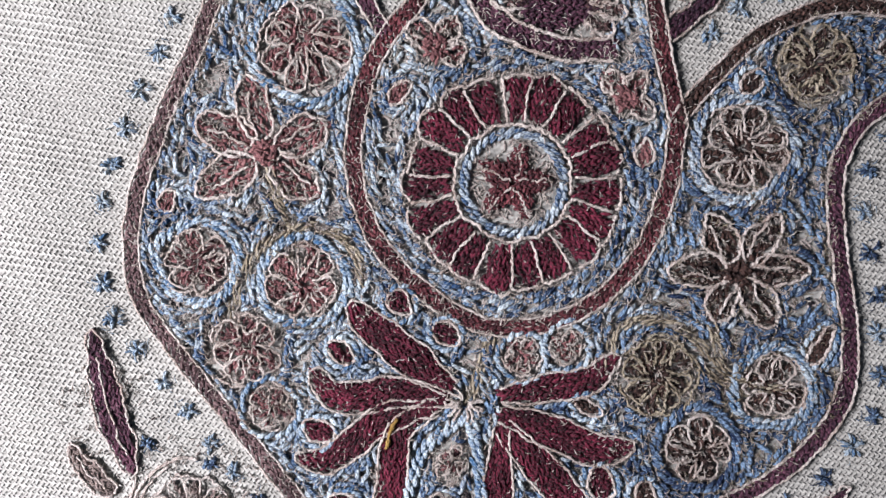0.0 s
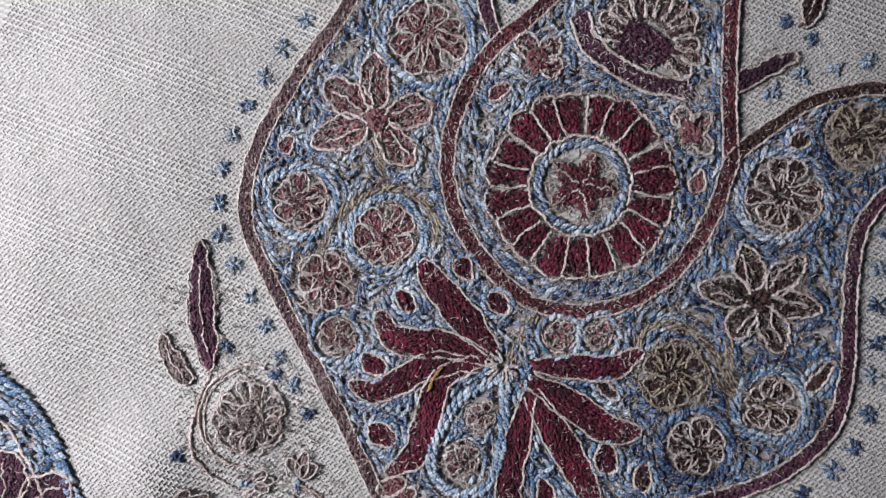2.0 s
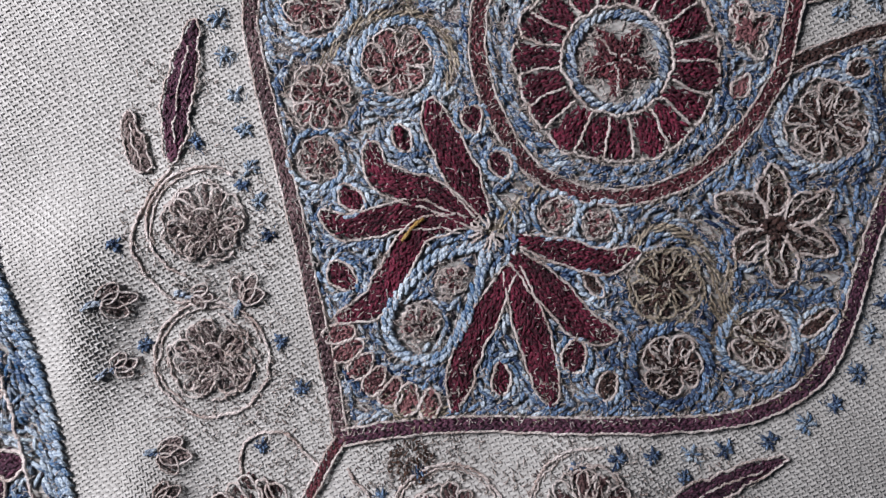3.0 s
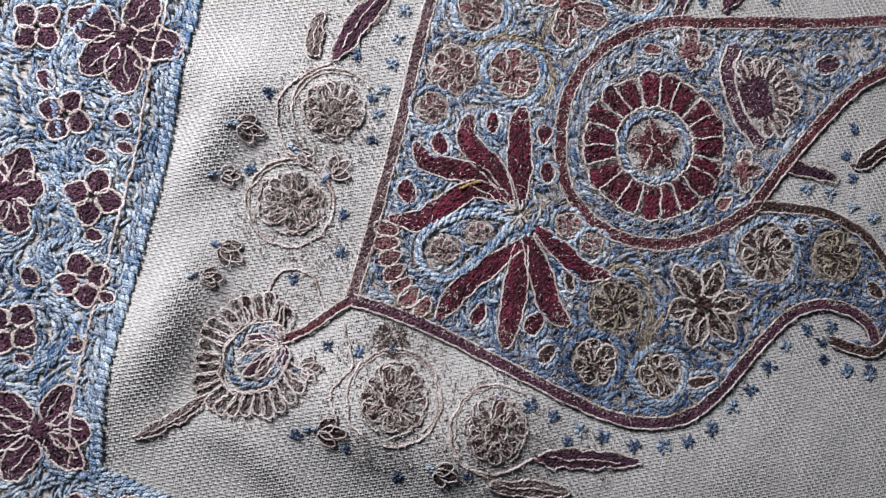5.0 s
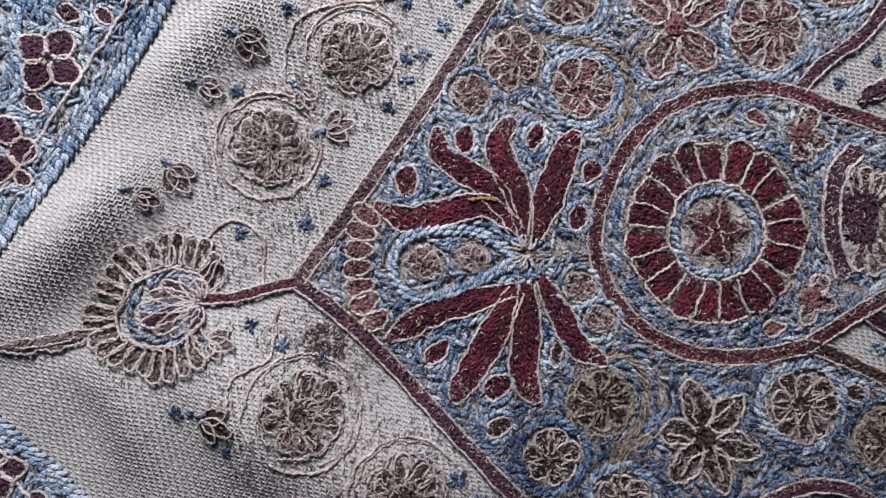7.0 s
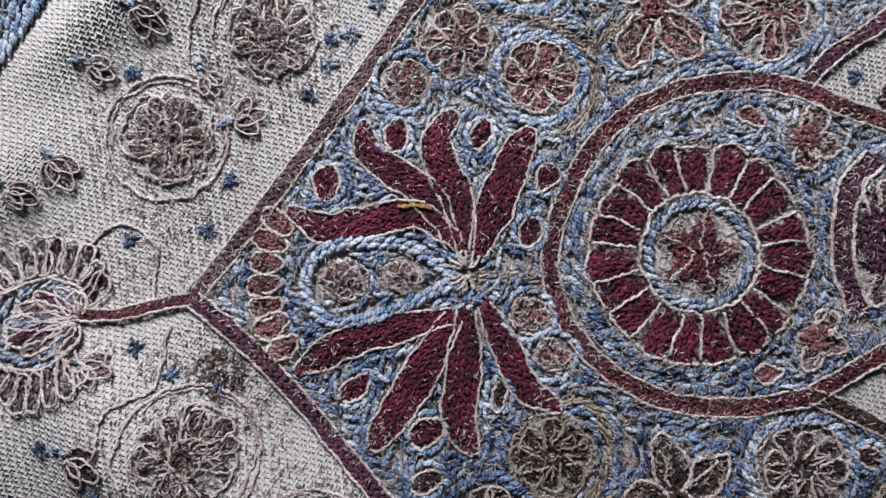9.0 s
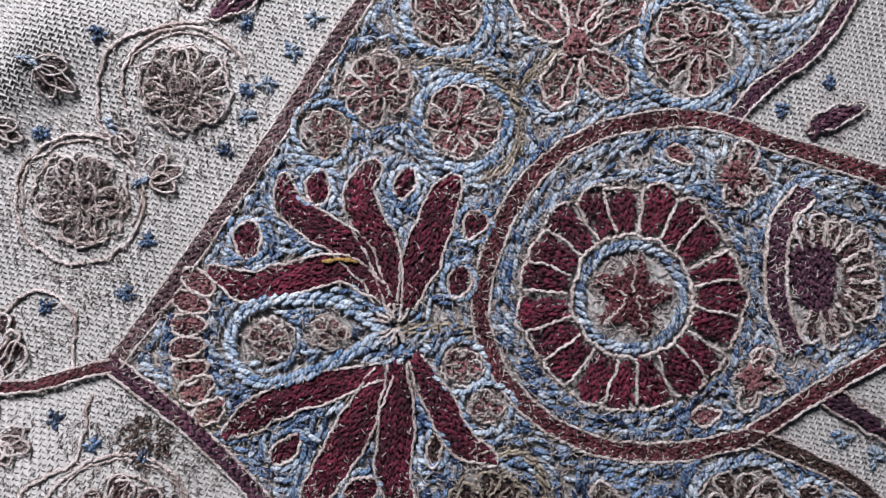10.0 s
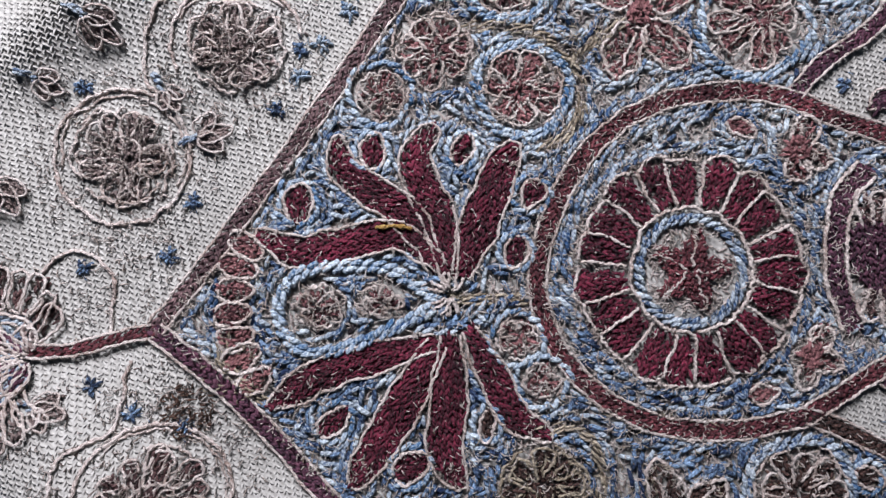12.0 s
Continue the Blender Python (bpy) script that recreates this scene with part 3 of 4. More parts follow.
def five_petal(cx, cy, tips, width, material, label, cord=CREAM, name="spray_flower", group="flowers in the paisley", keep=0.52):
    ob = thing(name, cx, cy, label, "embroidered flower", group)
    for tx, ty in tips:
        d = np.array([tx - cx, ty - cy])
        sp, ha = blade((cx + d[0] * 0.17, cy + d[1] * 0.17), (cx + d[0] * 0.6 + rng.normal(0, 0.2), cy + d[1] * 0.6 + rng.normal(0, 0.2)), (tx, ty), width * rng.uniform(0.86, 1.04), "leaf")
        pet = part("petal", fill_blade(sp, ha, 0.42, 1.15, 26, keep, 0.06), material, ob)
        o = blade_outline(sp, ha, 0.1)
        st = Stitches().thread(np.vstack([o, o[:1]]), 0.28, 0.27, 0.09)
        n = normals(sp)[1]
        st.thread(sp[2:-5] + n[2:-5] * 0.35, 0.22, 0.36, 0.1)
        fuzz(st, *sp[14], width * 0.6, 8 if keep < 0.9 else 2)
        part("petal_edge", st, cord, pet)
        OCCUPIED.append(blade_outline(sp, ha, 0.3))
    part("heart", fuzz(Stitches(), cx, cy, 1.1, 26, 0.3, 1.2), material, ob)
    OCCUPIED.append(ellipse(cx, cy, 1.7, 1.7))
    return ob


def tuft(cx, cy, size, material, label, group):
    ob = thing("dot_tuft", cx, cy, label, "embroidered dot", group)
    st = Stitches()
    a0 = rng.uniform(0, math.pi)
    for i in range(11):
        a = a0 + 2 * math.pi * i / 11 + rng.normal(0, 0.3)
        c, q = np.array([math.cos(a), math.sin(a)]), np.array([cx, cy]) + rng.normal(0, 0.13, 2)
        near, far = rng.uniform(-0.1, 0.25) * size, rng.uniform(0.5, 0.85) * size
        st.add(*(q + c * near), *(q + c * far), rng.uniform(0.2, 0.34), rng.uniform(-0.08, 0.04), 0.2)
    for i in range(14):
        a, h = rng.uniform(0, math.pi), size * rng.uniform(0.15, 0.35)
        q = np.array([cx, cy]) + rng.normal(0, size * 0.42, 2)
        st.add(q[0] - h * math.cos(a), q[1] - h * math.sin(a), q[0] + h * math.cos(a), q[1] + h * math.sin(a), 0.1, rng.uniform(-0.1, 0.15), 0.15)
    part("stitches", st, material, ob)
    return ob


# ---- leaf spray below the wheel ----
HUB = (0.2, -20.9)
SPRAY = [(((-1.1, -19.8), (-5.3, -17.8), (-9.1, -16.0), (-12.2, -14.2)), 2.7), (((-1.2, -20.8), (-5.7, -21.0), (-9.5, -22.4), (-12.0, -22.6), (-14, -20.8)), 2.4),
         (((-2.0, -21.6), (-6.4, -23.6), (-9.2, -26.8), (-11.1, -28.8), (-13.9, -29.2)), 2.3), (((-2.5, -21.5), (-5.0, -24.5), (-4.9, -28.7), (-4.3, -32.7), (-6.2, -36.4)), 2.3),
         (((4.1, -22.2), (4.8, -26.6), (5.5, -30.6), (6.7, -33.7), (8.2, -36.4)), 2.3), (((4.0, -22.2), (7.8, -24.6), (11.5, -27.3), (15.4, -30.2)), 2.6),
         (((3.6, -21.0), (9.1, -21.6), (13.0, -22.3), (16.4, -21.2)), 2.6), (((3.2, -19.4), (7.5, -17.7), (11.0, -16.1), (12.9, -13.2)), 2.2)]
for points, w in SPRAY:
    sp, ha = ribbon(points, w * 1.14)
    ob = thing("spray_leaf", *sp[len(sp) // 2], "long deep maroon strap leaf with cream edge cord", "embroidered leaf", "leaves of the spray")
    part("blade", fill_blade(sp, ha, 0.42, 1.3, 22, 0.98), MAROON, ob)
    o = blade_outline(sp, ha, 0.1)
    st = Stitches().thread(o, 0.235, 0.26, 0.05)
    fuzz(st, *sp[-6], 1.2, 8)
    part("edge_cord", st, CREAM, ob, "cream couched edge cord")
    OCCUPIED.append(blade_outline(sp, ha, 0.22))
knot = thing("spray_knot", *HUB, "knot of cream and blue threads joining spray leaves", "embroidered knot")
st = Stitches()
for i in range(14):
    a = rng.uniform(0, 2 * math.pi)
    st.thread([(HUB[0] + 0.3 * math.cos(a), HUB[1] + 0.3 * math.sin(a)), (HUB[0] + 2.0 * math.cos(a), HUB[1] + 2.0 * math.sin(a))], 0.25, 0.4, 0.1)
part("cream_threads", st, CREAM, knot)
part("blue_threads", rope(smooth([(1.4, -21.6), (2.4, -24.5), (3.2, -28)]), 0.5, 1, 1.5, 16, base=0.25), BLUE, knot)
part("gold_threads", rope(smooth([(0.6, -20.2), (1.0, -17), (1.2, -14.6)]), 0.3, 3, 1.5, 10, gap=0.1), OLIVE, knot)

part("gold_stitch", Stitches().thread([(-5.9, -26.6), (-6.0, -25.2), (-5.6, -23.4)], 0.34, 0.4, 0.04), GOLD, knot, "bright gold thread")

# tongue of blue rope with two small roundels between the lower leaves
tongue = thing("tongue_motif", 0.2, -29, "looped tongue of pale blue rope", "embroidered loop")
loop = smooth([(0.4, -22.2), (-2.2, -25.5), (-3.0, -30), (-2.4, -33.6), (0.4, -35.2), (3.4, -34), (4.0, -31), (2.8, -26), (1.2, -22.6)])
part("rope", rope(loop, 0.55, 2, 1.5, 24, base=0.25), PALE, tongue)
OCCUPIED.append(np.vstack([offset(loop, 0.85), offset(loop, -0.85)[::-1]]))
roundel(0.3, -31.8, 1.75, 6, DUSKY, "small dusky maroon roundel inside the blue tongue", squash=1.1)
roundel(0.3, -26.6, 1.3, 5, DUSKY, "small dusky maroon roundel inside the blue tongue", squash=1.2)
for i, (x, y, turn) in enumerate([(-5.2, -37.4, 60), (-3.6, -38.2, 70), (-1.7, -38.6, 80), (0.2, -38.9, 90), (2.1, -38.8, 100), (4.0, -38.4, 110), (5.8, -37.4, 120)]):
    drop(x, y, 3.1, 1.75, turn, DUSKY, "dusky maroon scallop in the row above the paisley point", None, "scallop row")

# ---- left half of the paisley ----
roundel(-26.5, -13.4, 3.0, 6, DUSKY, "pale dusky roundel with cream spokes", ring=PALE)
roundel(-16.7, -13.0, 3.3, 7, DUSKY, "dusky maroon roundel in a blue rope ring", ring=PALE)
roundel(-20.5, -20.5, 3.2, 7, DUSKY, "dusky roundel with scalloped cream spokes")
roundel(-21.0, 7.6, 4.1, 8, DUSKY, "large dusky maroon roundel near the outline band", ring=PALE)
roundel(-17.2, -25.2, 2.0, 5, DUSKY, "small dusky roundel beside the spray", ring=PALE)
roundel(-26.0, 16.0, 3.2, 7, DUSKY, "dusky maroon roundel in the upper lobe", ring=PALE)
five_petal(-22.5, -2.4, [(-29.2, -0.9), (-25.6, 4.0), (-17.6, 1.6), (-16.9, -5.2), (-27.6, -7.4)], 3.3, DUSKY,
           "dusky maroon five-petalled flower outlined in cream")
for x, y, ln, w, turn in [(-12.4, -26.3, 3.0, 1.9, 170), (-12.0, -18.6, 2.8, 1.4, 150), (-8.5, -32.8, 3.4, 2.1, 165), (-7.6, -13.1, 2.8, 1.9, -35),
                          (-2.9, -14.9, 2.8, 1.7, -20)]:
    drop(x, y, ln, w, turn, MAROON, "maroon drop in a loop of blue rope")
drop(-30.2, -8.5, 1.8, 1.3, 80, DUSKY, "tiny dusky maroon drop beside the outline", None)

# ---- right half of the paisley ----
roundel(19.7, 7.7, 3.9, 9, BROWN, "dark brown roundel with cream spokes on deep blue", CREAM, ring=BLUE)
roundel(17.1, -14.4, 3.5, 8, BROWN, "dark brown roundel with frayed cream spokes", OLIVE)
roundel(27.7, -13.0, 3.0, 6, BROWN, "dark brown roundel in a blue rope ring", ring=PALE)
roundel(22.2, -20.1, 3.1, 7, BROWN, "dark brown scalloped roundel near the outline", ring=DEEP)
roundel(24.3, 16.5, 3.3, 8, BROWN, "dark brown roundel in the paisley tail", OLIVE)
five_petal(22.0, -3.5, [(15.9, -4.6), (18.0, 1.4), (24.6, 2.6), (28.3, -1.7), (26.4, -7.6), (20.8, -8.4)], 3.0, BROWN,
           "dark brown six-petalled flower outlined in cream")
for x, y, ln, w, turn, mat in [(14.2, -25.2, 3.3, 2.2, 120, MAROON), (18.4, -25.4, 2.8, 1.9, 110, BROWN), (31.0, -8.2, 4.0, 1.3, 75, BROWN),
                               (18.9, 13.6, 2.4, 1.5, 60, BROWN), (11.4, -18.6, 2.6, 1.2, -10, BROWN), (9.9, -31.3, 3.4, 1.7, 130, MAROON),
                               (31.0, 19.6, 3.2, 1.6, 20, BROWN)]:
    drop(x, y, ln, w, turn, mat, "dark maroon-brown drop in a loop of blue rope")
roundel(4.5, -15.4, 1.6, 5, DUSKY, "small maroon roundel between wheel and spray", ring=PALE)
roundel(8.2, -13.6, 1.5, 5, DUSKY, "small maroon roundel between wheel and spray", ring=PALE)

# ---- gold-green tendrils between the motifs ----
for pts in ([(-22.5, -17.7), (-22.3, -13.9), (-20.9, -10.4), (-18.2, -8.2), (-15.1, -8.0), (-12.6, -9.6), (-11.3, -11.9)], [(-22, -3.2), (-20.8, -6.1), (-18.7, -8.3)],
            [(12.3, -14.1), (12.2, -11.4), (14.2, -9.6), (17.4, -9.4), (20.4, -10.7), (22, -13), (24.3, -13.6)], [(21, -8.9), (22.7, -12.3), (25.9, -13.2), (29.1, -13)],
            [(1.9, -39.7), (4.3, -39.9), (7.6, -36.8)]):
    line = smooth(pts)
    ob = thing("tendril", *line[len(line) // 2], "thin gold-green tendril winding between motifs", "embroidered line", "tendrils")
    part("threads", fuzz(rope(line, 0.24, 3, 1.3, 14, gap=0.12, base=0.25, keep=0.7), *line[len(line) // 2], 2.5, 14), OLIVE, ob)
    OCCUPIED.append(np.vstack([offset(line, 0.45), offset(line, -0.45)[::-1]]))

# ---- inside the teardrop ----
five_petal(-9.6, 10.2, [(-12.2, 11.6), (-8.6, 13.2), (-6.8, 10.6)], 2.2, DUSKY, "small dusky three-petalled flower in the teardrop")
five_petal(8.2, 9.6, [(5.6, 11.6), (9.2, 12.4), (11.0, 8.6)], 2.0, DUSKY, "small dusky three-petalled flower in the teardrop")
drop(-11.9, 5.6, 2.6, 1.5, 60, DUSKY, "small dusky maroon drop beside the wheel", None)
drop(11.0, 5.4, 2.8, 1.3, 100, DUSKY, "small dusky maroon drop beside the wheel", None)
crown = thing("crown_flower", 0, 17.5, "plum half flower with a fan of cream-edged petals", "embroidered flower")
chev = smooth([(-7.6, 16.4), (-5.2, 14.0), (-1.5, 12.9), (2.2, 12.8), (6.2, 13.8)])
part("bracket", rope(chev, 0.32, 6, 1.0, 28, alternate=True, base=0.12), PLUM, crown)
part("bracket_cord", Stitches().thread(offset(chev, -1.0), 0.3, 0.28).thread(offset(chev, 1.0), 0.3, 0.28), CREAM, crown)
sp, ha = blade((-3.4, 16.4), (0, 15.6), (3.8, 16.8), 4.2)
part("heart", fill_blade(sp, ha), PLUM, crown, "purple rounded heart")
for i in range(13):
    a = radians(-14 + 208 * i / 12) + rng.normal(0, 0.04)
    u = np.array([math.cos(a) * 1.05, math.sin(a)])
    c = np.array([0.2, 16.6])
    sp, ha = blade(c + u * 2.5, c + u * 3.8, c + u * (5.4 + 0.5 * math.sin(i * 1.7)), 1.4, "petal")
    pet = part("petal", fill_blade(sp, ha, 0.4, 0.95, 26, 0.7), TAUPE, crown)
    o = blade_outline(sp, ha, 0.1)
    part("petal_edge", fuzz(Stitches().thread(o, 0.26, 0.27, 0.08), *sp[12], 1.0, 4), CREAM, pet)
OCCUPIED.append(ellipse(0.2, 17.4, 5.6, 5.0))
OCCUPIED.append(np.vstack([offset(chev, 1.2), offset(chev, -1.2)[::-1]]))
drop(0.2, 27.6, 4.0, 2.4, 85, PLUM, "purple drop near the teardrop tip")

# ---- sprigs on the bare cloth ----
ROS = "rosettes on the bare cloth"


def rosette(cx, cy, r, spokes, material, halo, turn=0.0):
    ob = roundel(cx, cy, r, spokes, material, "grey-brown rosette of cream-edged petals on bare cloth", turn=turn, group=ROS, name="rosette", keep=0.6, loose=6, low=0.22)
    inner = ellipse(cx, cy, r * 0.36, r * 0.36)
    part("heart", fuzz(Stitches(), cx, cy, r * 0.3, 14, 0.3, 0.9, 0.0, 0.2), material, ob)
    part("inner_rim", Stitches().thread(np.vstack([inner, inner[:1]]), 0.2, 0.14, 0.08), CREAM, ob)
    if halo:
        a0, a1 = halo
        t = np.linspace(radians(a0), radians(a1), 40)
        arc = np.stack([cx + (r + 1.7) * np.cos(t), cy + (r + 1.7) * np.sin(t)], 1)
        part("halo", Stitches().thread(arc, 0.29, -0.16, 0.06).thread(offset(arc, 0.42)[6:-9], 0.2, -0.2, 0.06), CREAM, ob, "couched cream halo")
    return ob


def bud(x, y, size, turn, material):
    ob = thing("bud_sprig", x, y, "small three-lobed grey-brown bud on bare cloth", "embroidered bud", "buds on the bare cloth")
    for k, (da, ln) in enumerate(((-38, 0.8), (0, 1.0), (38, 0.8))):
        a = radians(turn + da)
        u = np.array([math.cos(a), math.sin(a)])
        p = np.array([x, y])
        sp, ha = blade(p + u * 0.2, p + u * size * 0.5 * ln, p + u * size * ln, size * 0.42, "leaf")
        lobe = part("lobe", fill_blade(sp, ha, 0.34, 0.95, 22, 0.85, -0.1), material, ob)
        o = blade_outline(sp, ha, 0.1)
        if lobe:
            part("lobe_edge", Stitches().thread(np.vstack([o, o[:1]]), 0.19, 0.18, 0.05), CREAM, lobe)
    a = radians(turn + 180)
    part("tip", rope(np.array([(x, y), (x + 0.7 * math.cos(a), y + 0.7 * math.sin(a)), (x + 1.4 * math.cos(a), y + 1.4 * math.sin(a))]), 0.32, 2, 0.9, 18, keep=0.7), BLUE, ob, "blue tip stitches")
    return ob


rosette(-13.6, -47.0, 3.9, 11, GREY, (0, 360))
rosette(-22.2, -36.8, 3.7, 11, GREY, (95, 290))
rosette(14.4, -45.6, 4.2, 14, TAUPE, (-40, 300))
rosette(23.8, -36.0, 4.0, 12, TAUPE, (110, 330))
GR = "leaves on the bare cloth"
leaf("sprig_leaf", (-28.1, -34.0), (-32.2, -28.6), (-34.6, -21.6), 2.6, PLUM, "long plum leaf with cream edges on bare cloth", group=GR, vein=True)
leaf("sprig_leaf", (-29.6, -36.2), (-32.0, -35.6), (-34.6, -32.4), 2.0, GREY, "short grey-brown leaf beside the long leaf", group=GR, vein=True)
leaf("sprig_leaf", (29.3, -33.0), (33.2, -26.6), (36.8, -20.4), 2.2, PLUM, "long plum leaf with cream edges on bare cloth", group=GR, vein=True)
leaf("sprig_leaf", (29.6, -39.8), (33.0, -34.6), (36.0, -30.4), 1.8, GREY, "short grey-brown leaf beside the long leaf", group=GR, vein=True)
leaf("sprig_leaf", (10.6, 15.8), (12.0, 18.6), (14.8, 21.4), 1.7, PLUM, "small purple leaf beside the teardrop", group=GR)
leaf("sprig_leaf", (14.6, 24.6), (14.2, 29.5), (12.6, 36.0), 2.0, BROWN, "long dark brown leaf with pale edges on bare cloth", group=GR, vein=True)
leaf("sprig_leaf", (-12.6, 17.0), (-13.8, 19.0), (-14.4, 22.2), 1.7, PLUM, "small purple leaf beside the teardrop", group=GR)
for x, y, ln, w, turn in [(-24.0, -47.4, 3.0, 1.9, 50), (-15.0, -39.4, 3.0, 1.5, 100), (-10.8, -56.4, 3.2, 2.2, 30), (-19.8, -52.3, 2.2, 1.6, 60), (14.6, -54.2, 3.4, 2.2, 60),
                          (6.6, -53.4, 2.6, 1.2, 70), (-9.0, -59.6, 2.2, 1.1, 60), (25.8, -44.0, 3.0, 2.0, 40), (-18.0, -42.6, 2.0, 1.0, 30)]:
    c, s = math.cos(radians(turn)), math.sin(radians(turn))
    bud(x - c * ln / 2, y - s * ln / 2, ln * 1.05, turn, GREY if x < 10 else BROWN)

fan = thing("fan_flower", 2, -60, "grey-brown fan flower with blue heart at the stem", "embroidered flower")
rim = smooth([(-0.6, -52.6), (-4.0, -53.6), (-5.6, -57), (-5.0, -61.3), (-2.8, -64.2), (0.2, -66.6), (3.6, -67.8), (6.3, -66.4), (8.2, -63.6), (9.8, -60.4), (9.3, -56.4), (7.2, -53)])
hem = smooth([(1.2, -54.8), (-0.9, -55.6), (-1.6, -58.2), (-1.2, -60.4), (0.2, -62.4), (2.6, -63.9), (4.9, -63.3), (6.1, -61), (6.4, -58.8), (5.6, -56.9), (4.2, -55.4)])
FANS = 24
for i in range(FANS):
    p, q = (hem[int((i + 0.5) / FANS * (len(hem) - 1))], rim[int((i + 0.5) / FANS * (len(rim) - 1))])
    q = q + (q - p) * rng.uniform(-0.12, 0.06)
    sp, ha = blade(p + (q - p) * 0.06, (p + q) / 2 + rng.normal(0, 0.12, 2), q, rng.uniform(1.15, 1.45), "petal")
    pet = part("petal", fill_blade(sp, ha, 0.36, 1.0, 24, 0.5, -0.14), TAUPE if i < 5 else GREY, fan)
    o = blade_outline(sp, ha, 0.16)
    part("petal_edge", Stitches().thread(np.vstack([o, o[:1]]), 0.24, 0.2, 0.07), CREAM, pet)
part("hem_cord", Stitches().thread(hem, 0.26, 0.2, 0.06), CREAM, fan)
root = np.array([2.2, -55.0])
for i in range(9):
    end = hem[int((0.1 + 0.8 * i / 8) * (len(hem) - 1))]
    sp, ha = blade(root + (end - root) * 0.1, root + (end - root) * 0.55, root + (end - root) * 0.74, 1.35, "leaf")
    part("heart_petal", fill_blade(sp, ha, 0.42, 1.1, 20, 0.9), (GREY, BLUE, PLUM)[i % 3], fan)
    o = blade_outline(sp, ha, 0.1)
    part("heart_edge", Stitches().thread(o, 0.24, 0.3, 0.06), CREAM, fan)
part("heart_ring", rope(root + (hem - root) * 0.86, 0.38, 2, 1.1, 22, keep=0.75), BLUE, fan, "broken ring of blue stitches")
leaf("fan_tail", (4.2, -67.0), (5.4, -71.0), (4.8, -76.6), 1.3, GREY, "thin grey-brown tail leaf of the fan flower", group=GR, vein=True)
scroll = thing("scroll_line", -8, -52, "thin couched cream scroll linking the sprigs", "embroidered line", "cream scrolls")
part("cord", Stitches().thread(smooth([(1.4, -49), (-3.5, -48.6), (-6.2, -51.2), (-4.6, -54.4)]), 0.3, -0.14).thread(smooth([(-28.0, -34.2), (-27.8, -38.5), (-25.8, -43.0), (-20.0, -44.6), (-17.6, -42)]), 0.3, -0.14), CREAM, scroll)
scroll = thing("scroll_line", 15, -50, "thin couched cream scroll linking the sprigs", "embroidered line", "cream scrolls")
part("cord", Stitches().thread(smooth([(3.2, -47.4), (8.5, -48.6), (10.0, -52.2), (14.0, -53)]), 0.3, -0.14).thread(smooth([(20.5, -41), (24.6, -42), (28.6, -38.5), (29.2, -33)]), 0.3, -0.14), CREAM, scroll)

DOTS = "blue dots along the outline"
for line, side, step, s0, s1 in ((body_left, 1, 3.75, 24, 75), (body_right, -1, 3.9, 26, 76), (branch_right, 1, 3.4, 8, 60)):
    p = even(offset(line, side * 3.0), 0.2)
    k = np.arange(int(s0 / 0.2), min(int(s1 / 0.2), len(p)), int(step / 0.2))
    for i in k:
        tuft(*(p[i] + rng.normal(0, 0.15, 2)), rng.uniform(1.15, 1.5), DEEP if side < 0 and i % 3 else PALE, "blue wool dot beside the outline band", DOTS)
for x, y in [(-21.6, -31.7), (-27.3, -43.5), (-19.7, -49.8), (-4.6, -50.8), (13.1, -58.5), (17.2, -53.6), (23.5, -49.5), (27.2, -41.6), (-16.6, -34.0), (-5.0, -44.0),
             (7.5, -47.2), (20.6, -33.6), (29.8, -28.0), (5.0, -50.4), (-27.5, -31.0), (-9.4, -41.6), (9.0, -43.2), (12.5, 24.5), (9.8, 27.2), (14.5, 28.4), (15.8, 24.0),
             (-15.0, 15.2), (-17.0, 19.4), (-11.0, 24.6), (16.5, 31.5), (12.6, 33.6), (38.8, 11.4), (36.2, 8.8), (34.0, 9.6), (40.2, 14.0)]:
    tuft(x, y, 1.0, DEEP, "small deep blue wool dot on bare cloth", "scattered dots")

# ---- blue border strip of the shawl ----
edge_a = smooth([(-62, -32), (-51.4, -41.6), (-43.6, -45.6), (-36, -51), (-25.3, -58.9), (-16.4, -66), (-7.8, -72.8), (0, -78.2), (6.6, -82)])
edge_b = smooth([(6.6, -82), (11.6, -78), (15.8, -74.4), (20.6, -70.2), (30, -63), (42, -55)])
BF = "flowers of the border strip"
for nm, line in (("border_edge", edge_a), ("border_edge", edge_b)):
    ob = thing(nm, *line[len(line) // 2], "pale blue rope edge of the border strip", "embroidered line", "border edges")
    part("rope", rope(offset(line, -0.4), 0.52, 3, 1.5, 30, base=0.12), PALE, ob)
    part("cord", Stitches().thread(offset(line, -3.6), 0.34, 0.24), CREAM, ob, "pale couched cord")
    OCCUPIED.append(np.vstack([offset(line, 0.3), offset(line, -1.2)[::-1]]))


def quatrefoil(cx, cy, r, turn):
    ob = thing("quatrefoil_flower", cx, cy, "four-petalled plum flower with pale outlines on blue", "embroidered flower", BF)
    for i in range(4):
        a = radians(turn + 90 * i)
        x, y = cx + r * 0.64 * math.cos(a), cy + r * 0.64 * math.sin(a)
        c, s = math.cos(a), math.sin(a)
        sp, ha = blade((x - c * r * 0.46, y - s * r * 0.46), (x, y), (x + c * r * 0.5, y + s * r * 0.5), r * 0.86, "leaf")
        pet = part("petal", fill_blade(sp, ha, 0.44, 1.05, 26, 0.97), PLUM, ob)
        e = blade_outline(sp, ha, 0.15)
        part("petal_edge", Stitches().thread(np.vstack([e, e[:1]]), 0.32, 0.3, 0.05), CREAM, pet)
        OCCUPIED.append(blade_outline(sp, ha, 0.35))
    return ob


